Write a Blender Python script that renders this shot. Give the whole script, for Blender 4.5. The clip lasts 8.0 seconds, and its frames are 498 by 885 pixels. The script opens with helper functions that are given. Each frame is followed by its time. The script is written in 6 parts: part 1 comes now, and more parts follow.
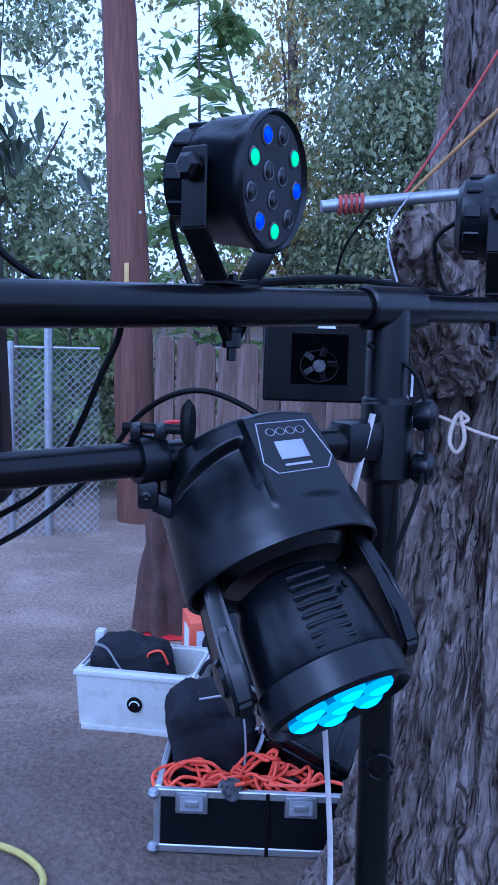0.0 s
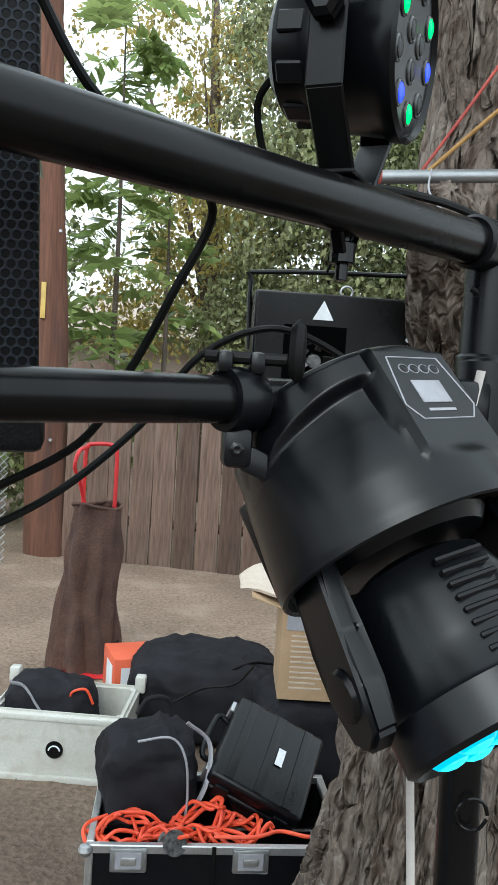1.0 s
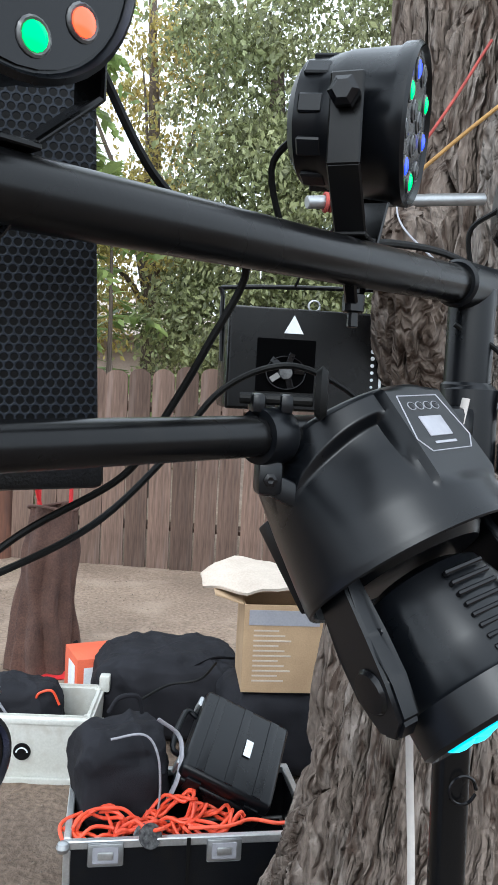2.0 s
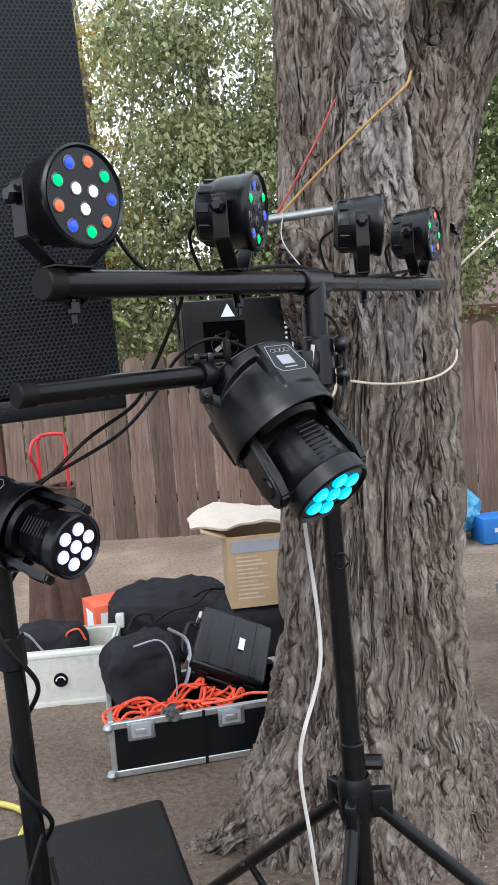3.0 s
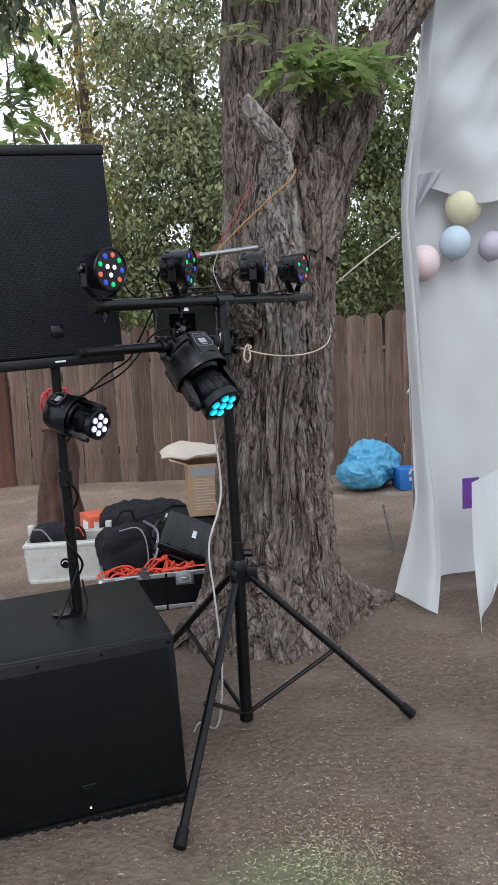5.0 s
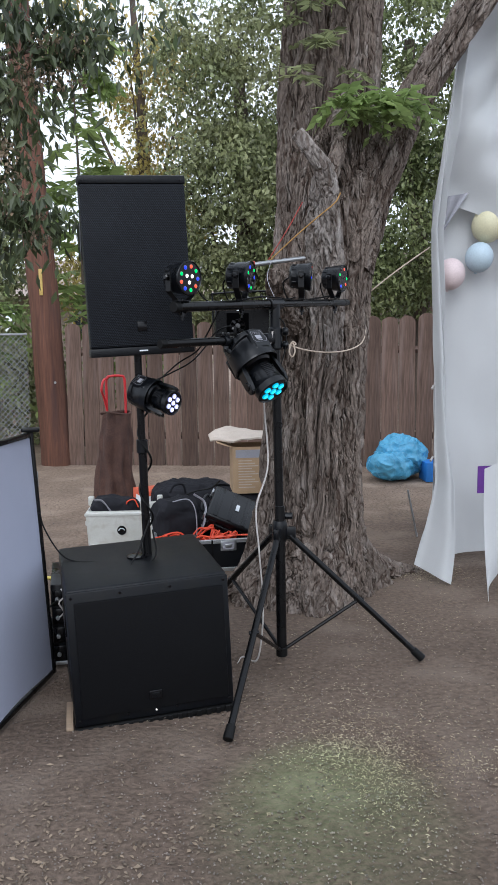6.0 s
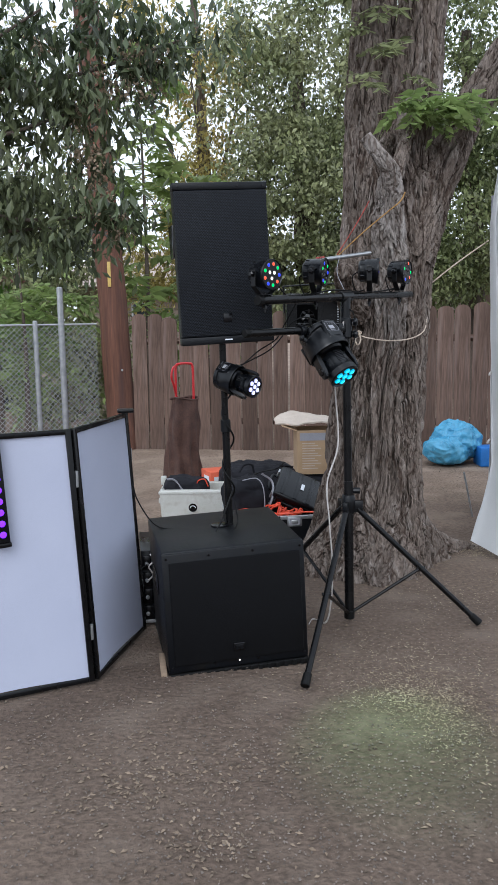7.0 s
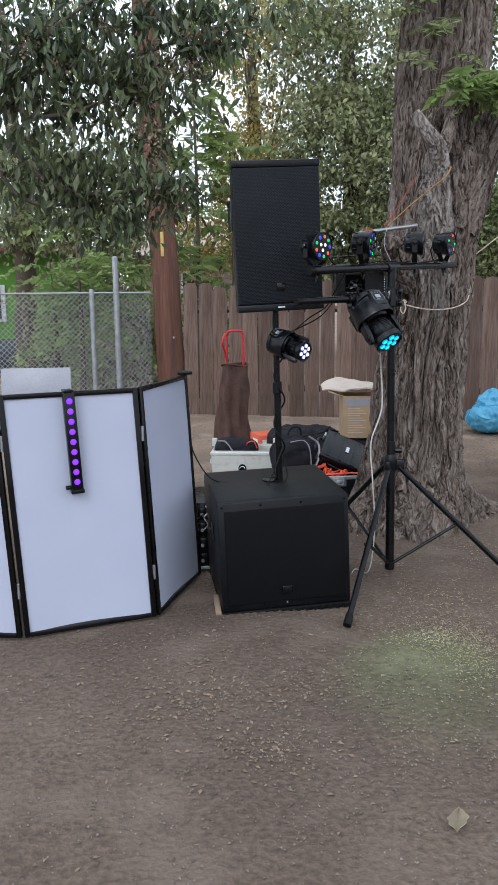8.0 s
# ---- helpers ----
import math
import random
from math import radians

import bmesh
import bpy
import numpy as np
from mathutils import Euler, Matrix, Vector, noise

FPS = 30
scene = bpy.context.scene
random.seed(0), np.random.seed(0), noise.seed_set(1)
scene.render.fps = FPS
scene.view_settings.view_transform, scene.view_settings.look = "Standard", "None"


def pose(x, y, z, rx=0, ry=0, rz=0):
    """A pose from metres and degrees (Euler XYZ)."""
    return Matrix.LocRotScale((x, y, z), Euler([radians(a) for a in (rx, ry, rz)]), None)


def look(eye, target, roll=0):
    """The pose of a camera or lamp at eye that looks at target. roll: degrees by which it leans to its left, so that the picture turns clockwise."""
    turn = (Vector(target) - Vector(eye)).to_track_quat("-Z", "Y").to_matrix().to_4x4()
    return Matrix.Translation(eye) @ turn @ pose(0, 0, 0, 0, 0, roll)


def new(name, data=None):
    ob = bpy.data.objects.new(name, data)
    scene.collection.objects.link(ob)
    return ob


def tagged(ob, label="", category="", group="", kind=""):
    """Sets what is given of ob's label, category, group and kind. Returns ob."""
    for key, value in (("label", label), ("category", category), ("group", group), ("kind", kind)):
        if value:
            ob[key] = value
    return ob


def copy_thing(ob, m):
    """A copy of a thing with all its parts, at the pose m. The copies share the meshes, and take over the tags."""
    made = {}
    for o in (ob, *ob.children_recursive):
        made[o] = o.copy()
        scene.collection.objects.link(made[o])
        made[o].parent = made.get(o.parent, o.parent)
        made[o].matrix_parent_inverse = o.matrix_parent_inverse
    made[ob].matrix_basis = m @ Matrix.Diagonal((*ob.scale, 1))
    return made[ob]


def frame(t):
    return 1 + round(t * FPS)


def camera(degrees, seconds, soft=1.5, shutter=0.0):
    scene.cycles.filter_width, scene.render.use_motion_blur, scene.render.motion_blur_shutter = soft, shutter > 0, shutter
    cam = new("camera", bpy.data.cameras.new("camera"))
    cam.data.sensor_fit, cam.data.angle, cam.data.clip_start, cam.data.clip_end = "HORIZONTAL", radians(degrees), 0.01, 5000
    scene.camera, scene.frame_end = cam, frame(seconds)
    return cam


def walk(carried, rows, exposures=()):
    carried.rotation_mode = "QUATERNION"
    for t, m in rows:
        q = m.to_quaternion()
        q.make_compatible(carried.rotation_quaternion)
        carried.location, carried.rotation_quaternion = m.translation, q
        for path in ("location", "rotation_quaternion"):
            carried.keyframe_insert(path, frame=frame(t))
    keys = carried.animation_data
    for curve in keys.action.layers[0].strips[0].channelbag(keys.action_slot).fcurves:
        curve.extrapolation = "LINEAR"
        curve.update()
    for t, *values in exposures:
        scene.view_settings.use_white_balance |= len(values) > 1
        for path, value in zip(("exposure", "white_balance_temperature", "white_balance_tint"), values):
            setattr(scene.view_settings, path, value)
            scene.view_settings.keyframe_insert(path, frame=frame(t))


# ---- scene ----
cam = camera(33.9, 8.0, soft=1.45)
METRES, EYE, TILT, LEAN, TURN = 4.3, 1.635, -6.8, -1.5, 0.0
ROWS = [
    (0.0, 0.0, 0.0, 0.0, 0.0, 0.0, -0.0),
    (0.5, -0.0284, 0.024, -0.0036, -7.06, 1.78, 0.03),
    (1.0, -0.0385, 0.0495, -0.0183, -7.14, 2.94, -1.43),
    (1.5, -0.0521, 0.0640, -0.0082, -10.75, 2.9, -2.74),
    (3.0, -0.0819, -0.13, -0.0375, -12.83, 0.83, 7.26),
    (3.5, -0.1076, -0.2152, -0.0524, -17.15, -1.03, 7.93),
    (4.0, -0.097, -0.3104, -0.063, -16.86, -1.78, 8.79),
    (5.5, -0.1458, -0.5527, -0.0822, -12.48, -0.95, 3.77),
    (6.0, -0.1722, -0.6191, -0.0893, -11.72, -1.24, 3.51),
    (6.5, -0.2139, -0.6663, -0.095, -10.91, -1.14, 3.77),
    (7.0, -0.2178, -0.7002, -0.0953, -8.33, -1.83, 3.33),
    (7.5, -0.2132, -0.7468, -0.1047, -6.75, -3.2, 3.28),
    (8.0, -0.2356, -0.7732, -0.1044, -5.21, -3.75, 2.66),
]
walk(cam, [(t, pose(0, 0, EYE, TILT, LEAN, TURN) @ pose(METRES * x, METRES * y, METRES * z, 90 + pitch, roll, yaw)) for t, x, y, z, yaw, pitch, roll in ROWS],
     exposures=[(0.0, 0.82, 3850, 23), (0.2, 0.85, 5000, 20), (0.45, 0.9, 5650, 11), (0.9, 1.15, 5900, 0), (1.7, 1.55, 5750, 3), (3.0, 1.45, 5850, 6), (4.2, 1.0, 6000, 8), (5.5, 0.82, 5760, 9), (8.0, 0.82, 5720, 8)])

# ---- light: a pale evening sky, very soft sun ----
SUN_UP, SUN_ROUND = 38.0, 200.0
world = bpy.data.worlds.new("sky")
scene.world = world
world.use_nodes = True
wn = world.node_tree.nodes
sky = wn.new("ShaderNodeTexSky")
sky.sky_type, sky.sun_disc = "NISHITA", False
sky.sun_elevation, sky.sun_rotation = radians(SUN_UP), radians(SUN_ROUND)
sky.air_density, sky.dust_density, sky.ozone_density = 1.0, 6.0, 0.6
sat = wn.new("ShaderNodeHueSaturation")
sat.inputs["Saturation"].default_value = 0.45
world.node_tree.links.new(sky.outputs[0], sat.inputs["Color"])
veil = wn.new("ShaderNodeMix")  # thin high cloud over the clear sky
veil.data_type = "RGBA"
veil.inputs["Factor"].default_value = 0.8
veil.inputs["B"].default_value = (6.6, 6.7, 6.9, 1)
world.node_tree.links.new(sat.outputs[0], veil.inputs["A"])
world.node_tree.links.new(veil.outputs["Result"], wn["Background"].inputs["Color"])
wn["Background"].inputs["Strength"].default_value = 0.13
sun = new("sun", bpy.data.lights.new("sun", "SUN"))
sun.data.energy, sun.data.angle, sun.data.color = 0.5, radians(30), (1.0, 0.97, 0.93)
beam = new("moving_head_beam", bpy.data.lights.new("moving_head_beam", "SPOT"))
beam.data.energy, beam.data.color, beam.data.spot_size, beam.data.spot_blend, beam.data.shadow_soft_size = 48, (0.3, 0.85, 0.25), radians(36), 1.0, 0.04
beam.matrix_world = look((0.13, 0.6, 1.22), (0.03, -0.27, 0))
sun.matrix_world = pose(0, 0, 12, 90 - SUN_UP, 0, 180 - SUN_ROUND)


# ---- materials ----
def mat(name, a, b=None, rough=0.6, metal=0.0, scale=8.0, bump=0.2, fine=120.0, rand=0.0, island=0.0, stretch=(1, 1, 1), dirt=None, gloss=0.5, depth=0.004, grain_amount=0.08):
    """Two-tone surface: large stains between a and b, fine grain in the relief and the gloss, a change from piece to piece."""
    m = bpy.data.materials.new(name)
    m.use_nodes = True
    n, l = m.node_tree.nodes, m.node_tree.links
    p = n["Principled BSDF"]
    b = b or tuple(c * 0.75 for c in a)
    co = n.new("ShaderNodeTexCoord")
    mp = n.new("ShaderNodeMapping")
    mp.inputs["Scale"].default_value = stretch
    l.new(co.outputs["Object"], mp.inputs[0])
    big, small = n.new("ShaderNodeTexNoise"), n.new("ShaderNodeTexNoise")
    big.inputs["Scale"].default_value, big.inputs["Detail"].default_value = scale, 5
    small.inputs["Scale"].default_value, small.inputs["Detail"].default_value = fine, 4
    l.new(mp.outputs[0], big.inputs["Vector"])
    l.new(mp.outputs[0], small.inputs["Vector"])
    ramp = n.new("ShaderNodeMapRange")
    ramp.inputs["From Min"].default_value, ramp.inputs["From Max"].default_value = 0.32, 0.68
    l.new(big.outputs["Fac"], ramp.inputs["Value"])
    mix = n.new("ShaderNodeMix")
    mix.data_type = "RGBA"
    mix.inputs["A"].default_value, mix.inputs["B"].default_value = (*a, 1), (*b, 1)
    l.new(ramp.outputs[0], mix.inputs["Factor"])
    out = mix.outputs["Result"]
    grain = n.new("ShaderNodeMix")
    grain.data_type, grain.blend_type = "RGBA", "MULTIPLY"
    gr = n.new("ShaderNodeMapRange")
    gr.inputs["From Min"].default_value, gr.inputs["From Max"].default_value = 0.3, 0.7
    gr.inputs["To Min"].default_value, gr.inputs["To Max"].default_value = 1 - grain_amount, 1 + 0.8 * grain_amount
    l.new(small.outputs["Fac"], gr.inputs["Value"])
    grain.inputs["Factor"].default_value = 1
    l.new(out, grain.inputs["A"])
    l.new(gr.outputs[0], grain.inputs["B"])
    out = grain.outputs["Result"]
    if dirt:
        sp = n.new("ShaderNodeTexNoise")
        sp.inputs["Scale"].default_value, sp.inputs["Detail"].default_value = scale * 2.7, 8
        l.new(mp.outputs[0], sp.inputs["Vector"])
        st = n.new("ShaderNodeMapRange")
        st.inputs["From Min"].default_value, st.inputs["From Max"].default_value = 0.52, 0.72
        l.new(sp.outputs["Fac"], st.inputs["Value"])
        dm = n.new("ShaderNodeMix")
        dm.data_type = "RGBA"
        dm.inputs["B"].default_value = (*dirt, 1)
        l.new(st.outputs[0], dm.inputs["Factor"])
        l.new(out, dm.inputs["A"])
        out = dm.outputs["Result"]
    for amount, node, socket in ((rand, "ShaderNodeObjectInfo", "Random"), (island, "ShaderNodeNewGeometry", "Random Per Island")):
        if amount:
            r = n.new(node)
            rr = n.new("ShaderNodeMapRange")
            rr.inputs["To Min"].default_value, rr.inputs["To Max"].default_value = 1 - amount, 1 + amount
            l.new(r.outputs[socket], rr.inputs["Value"])
            rm = n.new("ShaderNodeMix")
            rm.data_type, rm.blend_type = "RGBA", "MULTIPLY"
            rm.inputs["Factor"].default_value = 1
            l.new(out, rm.inputs["A"])
            l.new(rr.outputs[0], rm.inputs["B"])
            out = rm.outputs["Result"]
    l.new(out, p.inputs["Base Color"])
    rv = n.new("ShaderNodeMapRange")
    rv.inputs["To Min"].default_value, rv.inputs["To Max"].default_value = max(rough - 0.12, 0.03), min(rough + 0.12, 1)
    l.new(big.outputs["Fac"], rv.inputs["Value"])
    l.new(rv.outputs[0], p.inputs["Roughness"])
    p.inputs["Metallic"].default_value = metal
    if bump:
        bp = n.new("ShaderNodeBump")
        bp.inputs["Strength"].default_value, bp.inputs["Distance"].default_value = bump, depth
        l.new(small.outputs["Fac"], bp.inputs["Height"])
        l.new(bp.outputs[0], p.inputs["Normal"])
    p.inputs["Specular IOR Level"].default_value = gloss
    return m


def leaf_mat(name, a, b, through_light=0.35, island=0.5):
    """Leaves: colour changes from leaf to leaf and from clump to clump, and light comes through."""
    m = mat(name, a, b, rough=0.4, scale=0.9, bump=0.0, fine=40, island=island, gloss=0.45)
    n, l = m.node_tree.nodes, m.node_tree.links
    p, outp = n["Principled BSDF"], n["Material Output"]
    tr = n.new("ShaderNodeBsdfTranslucent")
    ms = n.new("ShaderNodeMixShader")
    ms.inputs[0].default_value = through_light
    l.new(p.inputs["Base Color"].links[0].from_socket, tr.inputs["Color"])
    l.new(p.outputs[0], ms.inputs[1])
    l.new(tr.outputs[0], ms.inputs[2])
    l.new(ms.outputs[0], outp.inputs["Surface"])
    return m


def lamp_mat(name, colour, strength):
    m = bpy.data.materials.new(name)
    m.use_nodes = True
    p = m.node_tree.nodes["Principled BSDF"]
    p.inputs["Base Color"].default_value = (*[0.01 + 0.04 * c for c in colour], 1)
    p.inputs["Emission Color"].default_value = (*colour, 1)
    p.inputs["Emission Strength"].default_value = strength
    p.inputs["Roughness"].default_value = 0.2
    return m


def grille_mat(name, pitch, hole, a):
    """Perforated steel: round holes on a hexagonal grid in the front face's x and z."""
    m = mat(name, a, rough=0.5, scale=5, bump=0.0, gloss=0.15)
    n, l = m.node_tree.nodes, m.node_tree.links
    p = n["Principled BSDF"]
    co = n.new("ShaderNodeTexCoord")
    near = []
    for shift in (0.0, 0.5):
        mp = n.new("ShaderNodeMapping")
        mp.inputs["Location"].default_value = (shift, 0, shift)
        mp.inputs["Scale"].default_value = (1 / pitch, 0, 1 / (pitch * 1.732))
        l.new(co.outputs["Object"], mp.inputs[0])
        fr = n.new("ShaderNodeVectorMath")
        fr.operation = "FRACTION"
        l.new(mp.outputs[0], fr.inputs[0])
        sb = n.new("ShaderNodeVectorMath")
        sb.operation = "SUBTRACT"
        sb.inputs[1].default_value = (0.5, 0, 0.5)
        l.new(fr.outputs[0], sb.inputs[0])
        sc = n.new("ShaderNodeVectorMath")
        sc.operation = "MULTIPLY"
        sc.inputs[1].default_value = (1, 0, 1.732)
        l.new(sb.outputs[0], sc.inputs[0])
        ln = n.new("ShaderNodeVectorMath")
        ln.operation = "LENGTH"
        l.new(sc.outputs[0], ln.inputs[0])
        near.append(ln.outputs["Value"])
    mn = n.new("ShaderNodeMath")
    mn.operation = "MINIMUM"
    l.new(near[0], mn.inputs[0])
    l.new(near[1], mn.inputs[1])
    st = n.new("ShaderNodeMapRange")
    st.inputs["From Min"].default_value, st.inputs["From Max"].default_value = hole - 0.05, hole + 0.05
    l.new(mn.outputs[0], st.inputs["Value"])
    mx = n.new("ShaderNodeMix")
    mx.data_type = "RGBA"
    mx.inputs["A"].default_value = (0.0015, 0.0015, 0.0018, 1)
    old = p.inputs["Base Color"].links[0].from_socket
    l.new(old, mx.inputs["B"])
    l.new(st.outputs[0], mx.inputs["Factor"])
    l.new(mx.outputs["Result"], p.inputs["Base Color"])
    bp = n.new("ShaderNodeBump")
    bp.inputs["Strength"].default_value, bp.inputs["Distance"].default_value = 0.6, 0.002
    l.new(st.outputs[0], bp.inputs["Height"])
    l.new(bp.outputs[0], p.inputs["Normal"])
    return m


BLACK = (0.003, 0.003, 0.0033)
M_earth = mat("earth", (0.142, 0.106, 0.081), (0.094, 0.069, 0.053), rough=0.95, scale=0.9, bump=0.9, fine=42, dirt=(0.162, 0.125, 0.098), gloss=0.2, depth=0.017, grain_amount=0.3)
# the back of the yard is about twice as pale, along a noisy edge
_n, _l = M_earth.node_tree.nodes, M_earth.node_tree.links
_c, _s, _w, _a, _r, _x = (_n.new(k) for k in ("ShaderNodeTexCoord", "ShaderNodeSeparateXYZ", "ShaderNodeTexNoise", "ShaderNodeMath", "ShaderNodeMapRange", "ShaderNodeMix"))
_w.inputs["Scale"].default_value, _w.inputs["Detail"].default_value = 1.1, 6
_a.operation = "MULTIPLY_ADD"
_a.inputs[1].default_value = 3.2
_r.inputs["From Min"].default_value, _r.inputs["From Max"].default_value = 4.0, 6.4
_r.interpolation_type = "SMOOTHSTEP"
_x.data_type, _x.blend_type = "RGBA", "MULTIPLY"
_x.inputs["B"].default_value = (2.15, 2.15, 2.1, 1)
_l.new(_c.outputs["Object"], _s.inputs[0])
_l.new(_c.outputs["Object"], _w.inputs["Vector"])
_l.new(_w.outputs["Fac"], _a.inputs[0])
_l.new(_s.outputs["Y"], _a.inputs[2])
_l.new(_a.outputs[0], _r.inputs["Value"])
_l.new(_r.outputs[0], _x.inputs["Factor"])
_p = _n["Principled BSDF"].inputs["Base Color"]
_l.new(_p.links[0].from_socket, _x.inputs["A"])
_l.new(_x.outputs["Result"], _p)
M_straw = mat("straw", (0.34, 0.29, 0.2), (0.22, 0.17, 0.11), rough=0.8, scale=3, bump=0, island=0.4)
M_pebble = mat("pebble", (0.18, 0.15, 0.125), (0.1, 0.082, 0.07), rough=0.9, scale=3, bump=0, island=0.5)
M_litter = mat("dry_leaf", (0.11, 0.078, 0.052), (0.2, 0.155, 0.11), rough=0.8, scale=4, bump=0, island=0.5)


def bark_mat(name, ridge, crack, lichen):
    """Furrowed bark: long grey plates split by reddish cracks whose shade is painted dark, fibres along the stem."""
    m = mat(name, ridge, tuple(0.62 * c for c in ridge), rough=0.95, scale=7, bump=0.0, fine=90, stretch=(1, 1, 0.3), dirt=lichen, gloss=0.15, grain_amount=0.3)
    n, l = m.node_tree.nodes, m.node_tree.links
    p = n["Principled BSDF"]
    co, mp, wn_, ad = n.new("ShaderNodeTexCoord"), n.new("ShaderNodeMapping"), n.new("ShaderNodeTexNoise"), n.new("ShaderNodeVectorMath")
    wn_.inputs["Scale"].default_value, wn_.inputs["Detail"].default_value = 7, 3
    ad.operation = "MULTIPLY_ADD"
    ad.inputs[1].default_value = (0.1, 0.1, 0.22)
    mp.inputs["Scale"].default_value = (1, 1, 0.125)
    l.new(co.outputs["Object"], wn_.inputs["Vector"])
    l.new(wn_.outputs["Color"], ad.inputs[0])
    l.new(co.outputs["Object"], ad.inputs[2])
    l.new(ad.outputs[0], mp.inputs[0])
    heights = []
    for scale, lo, hi in ((13, 0.0, 0.13), (36, 0.0, 0.24)):
        vo, mr = n.new("ShaderNodeTexVoronoi"), n.new("ShaderNodeMapRange")
        vo.feature = "DISTANCE_TO_EDGE"
        vo.inputs["Scale"].default_value = scale
        mr.inputs["From Min"].default_value, mr.inputs["From Max"].default_value = lo, hi
        mr.interpolation_type = "SMOOTHSTEP"
        l.new(mp.outputs[0], vo.inputs["Vector"])
        l.new(vo.outputs["Distance"], mr.inputs["Value"])
        heights.append(mr.outputs[0])
    fibre = n.new("ShaderNodeTexNoise")
    fibre.inputs["Scale"].default_value, fibre.inputs["Detail"].default_value = 130, 5
    l.new(mp.outputs[0], fibre.inputs["Vector"])
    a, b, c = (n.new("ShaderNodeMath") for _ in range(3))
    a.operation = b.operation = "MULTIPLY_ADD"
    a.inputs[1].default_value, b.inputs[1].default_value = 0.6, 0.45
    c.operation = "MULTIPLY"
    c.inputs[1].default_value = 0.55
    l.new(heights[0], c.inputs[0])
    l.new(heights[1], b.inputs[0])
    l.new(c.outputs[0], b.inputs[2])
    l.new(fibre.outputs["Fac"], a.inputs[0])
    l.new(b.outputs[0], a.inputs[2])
    # colour follows the relief height: crack shade painted in, ridge tops left pale
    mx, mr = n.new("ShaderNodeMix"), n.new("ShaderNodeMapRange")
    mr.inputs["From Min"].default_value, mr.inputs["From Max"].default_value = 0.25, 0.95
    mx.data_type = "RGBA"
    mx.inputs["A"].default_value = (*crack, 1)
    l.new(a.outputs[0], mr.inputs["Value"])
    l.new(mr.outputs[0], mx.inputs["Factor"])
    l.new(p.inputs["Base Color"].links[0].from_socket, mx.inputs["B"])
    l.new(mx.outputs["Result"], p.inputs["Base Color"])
    bp = n.new("ShaderNodeBump")
    bp.inputs["Strength"].default_value, bp.inputs["Distance"].default_value = 1.0, 0.014
    l.new(a.outputs[0], bp.inputs["Height"])
    l.new(bp.outputs[0], p.inputs["Normal"])
    return m


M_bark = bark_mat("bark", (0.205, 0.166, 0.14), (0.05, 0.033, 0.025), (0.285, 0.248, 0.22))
M_dead = bark_mat("dead_wood", (0.3, 0.265, 0.238), (0.11, 0.086, 0.072), (0.37, 0.34, 0.315))
M_bark_far = mat("far_bark", (0.12, 0.09, 0.07), (0.07, 0.055, 0.045), rough=0.95, scale=4, bump=0.8, stretch=(1, 1, 0.3), grain_amount=0.32)
M_pole = mat("creosoted_pole", (0.15, 0.064, 0.038), (0.09, 0.04, 0.026), rough=0.85, scale=6, bump=0.7, fine=50, stretch=(1, 1, 0.06), dirt=(0.07, 0.035, 0.028), grain_amount=0.32)
M_board = mat("weathered_board", (0.15, 0.099, 0.077), (0.078, 0.053, 0.042), rough=0.9, scale=5, bump=0.6, fine=70, rand=0.35, stretch=(1, 1, 0.08), dirt=(0.17, 0.128, 0.112), gloss=0.2, grain_amount=0.32)
M_leaf = leaf_mat("green_leaf", (0.19, 0.225, 0.105), (0.33, 0.34, 0.18), 0.5, 0.6)
M_leaf_mid = leaf_mat("mid_green_leaf", (0.14, 0.175, 0.07), (0.24, 0.26, 0.12), 0.48, 0.6)
M_leaf_dark = leaf_mat("dark_leaf", (0.055, 0.08, 0.038), (0.11, 0.125, 0.06), 0.35, 0.6)
M_leaf_yellow = leaf_mat("turning_leaf", (0.36, 0.33, 0.12), (0.44, 0.33, 0.1), 0.55)
M_frond = leaf_mat("frond", (0.21, 0.3, 0.1), (0.34, 0.4, 0.15), 0.52, 0.4)
M_seed = leaf_mat("seed_head", (0.2, 0.15, 0.1), (0.3, 0.23, 0.15), 0.3, 0.4)
M_paint = mat("black_powder_coat", BLACK, (0.0045, 0.0045, 0.005), rough=0.27, scale=9, bump=0.05, fine=300, dirt=(0.006, 0.0057, 0.0055), gloss=0.22, depth=0.001)
M_plastic = mat("black_plastic", (0.0022, 0.0027, 0.0037), (0.0032, 0.0038, 0.0052), rough=0.3, scale=12, bump=0.05, fine=500, gloss=0.3, depth=0.0008)
M_gloss = mat("glossy_black", (0.004, 0.004, 0.005), rough=0.2, scale=10, bump=0.0, gloss=0.3)
M_box = mat("textured_black_paint", (0.0022, 0.0028, 0.0042), (0.0035, 0.0043, 0.006), rough=0.4, scale=4, bump=0.3, fine=380, dirt=(0.0065, 0.0063, 0.006), gloss=0.24)
M_mesh = grille_mat("perforated_grille", 0.0075, 0.40, (0.021, 0.025, 0.033))
M_mesh_fine = grille_mat("fine_grille", 0.0028, 0.36, (0.004, 0.0042, 0.0056))
M_cloth = mat("black_cloth", (0.009, 0.009, 0.0115), (0.018, 0.018, 0.022), rough=0.75, scale=10, bump=0.4, fine=300, gloss=0.15)
M_rubber = mat("black_rubber", (0.005, 0.005, 0.005), rough=0.5, scale=10, bump=0.1, gloss=0.16)
M_hole = mat("painted_recess_shade", (0.0012, 0.0012, 0.0014), rough=0.9, scale=8, bump=0.0, gloss=0.02)
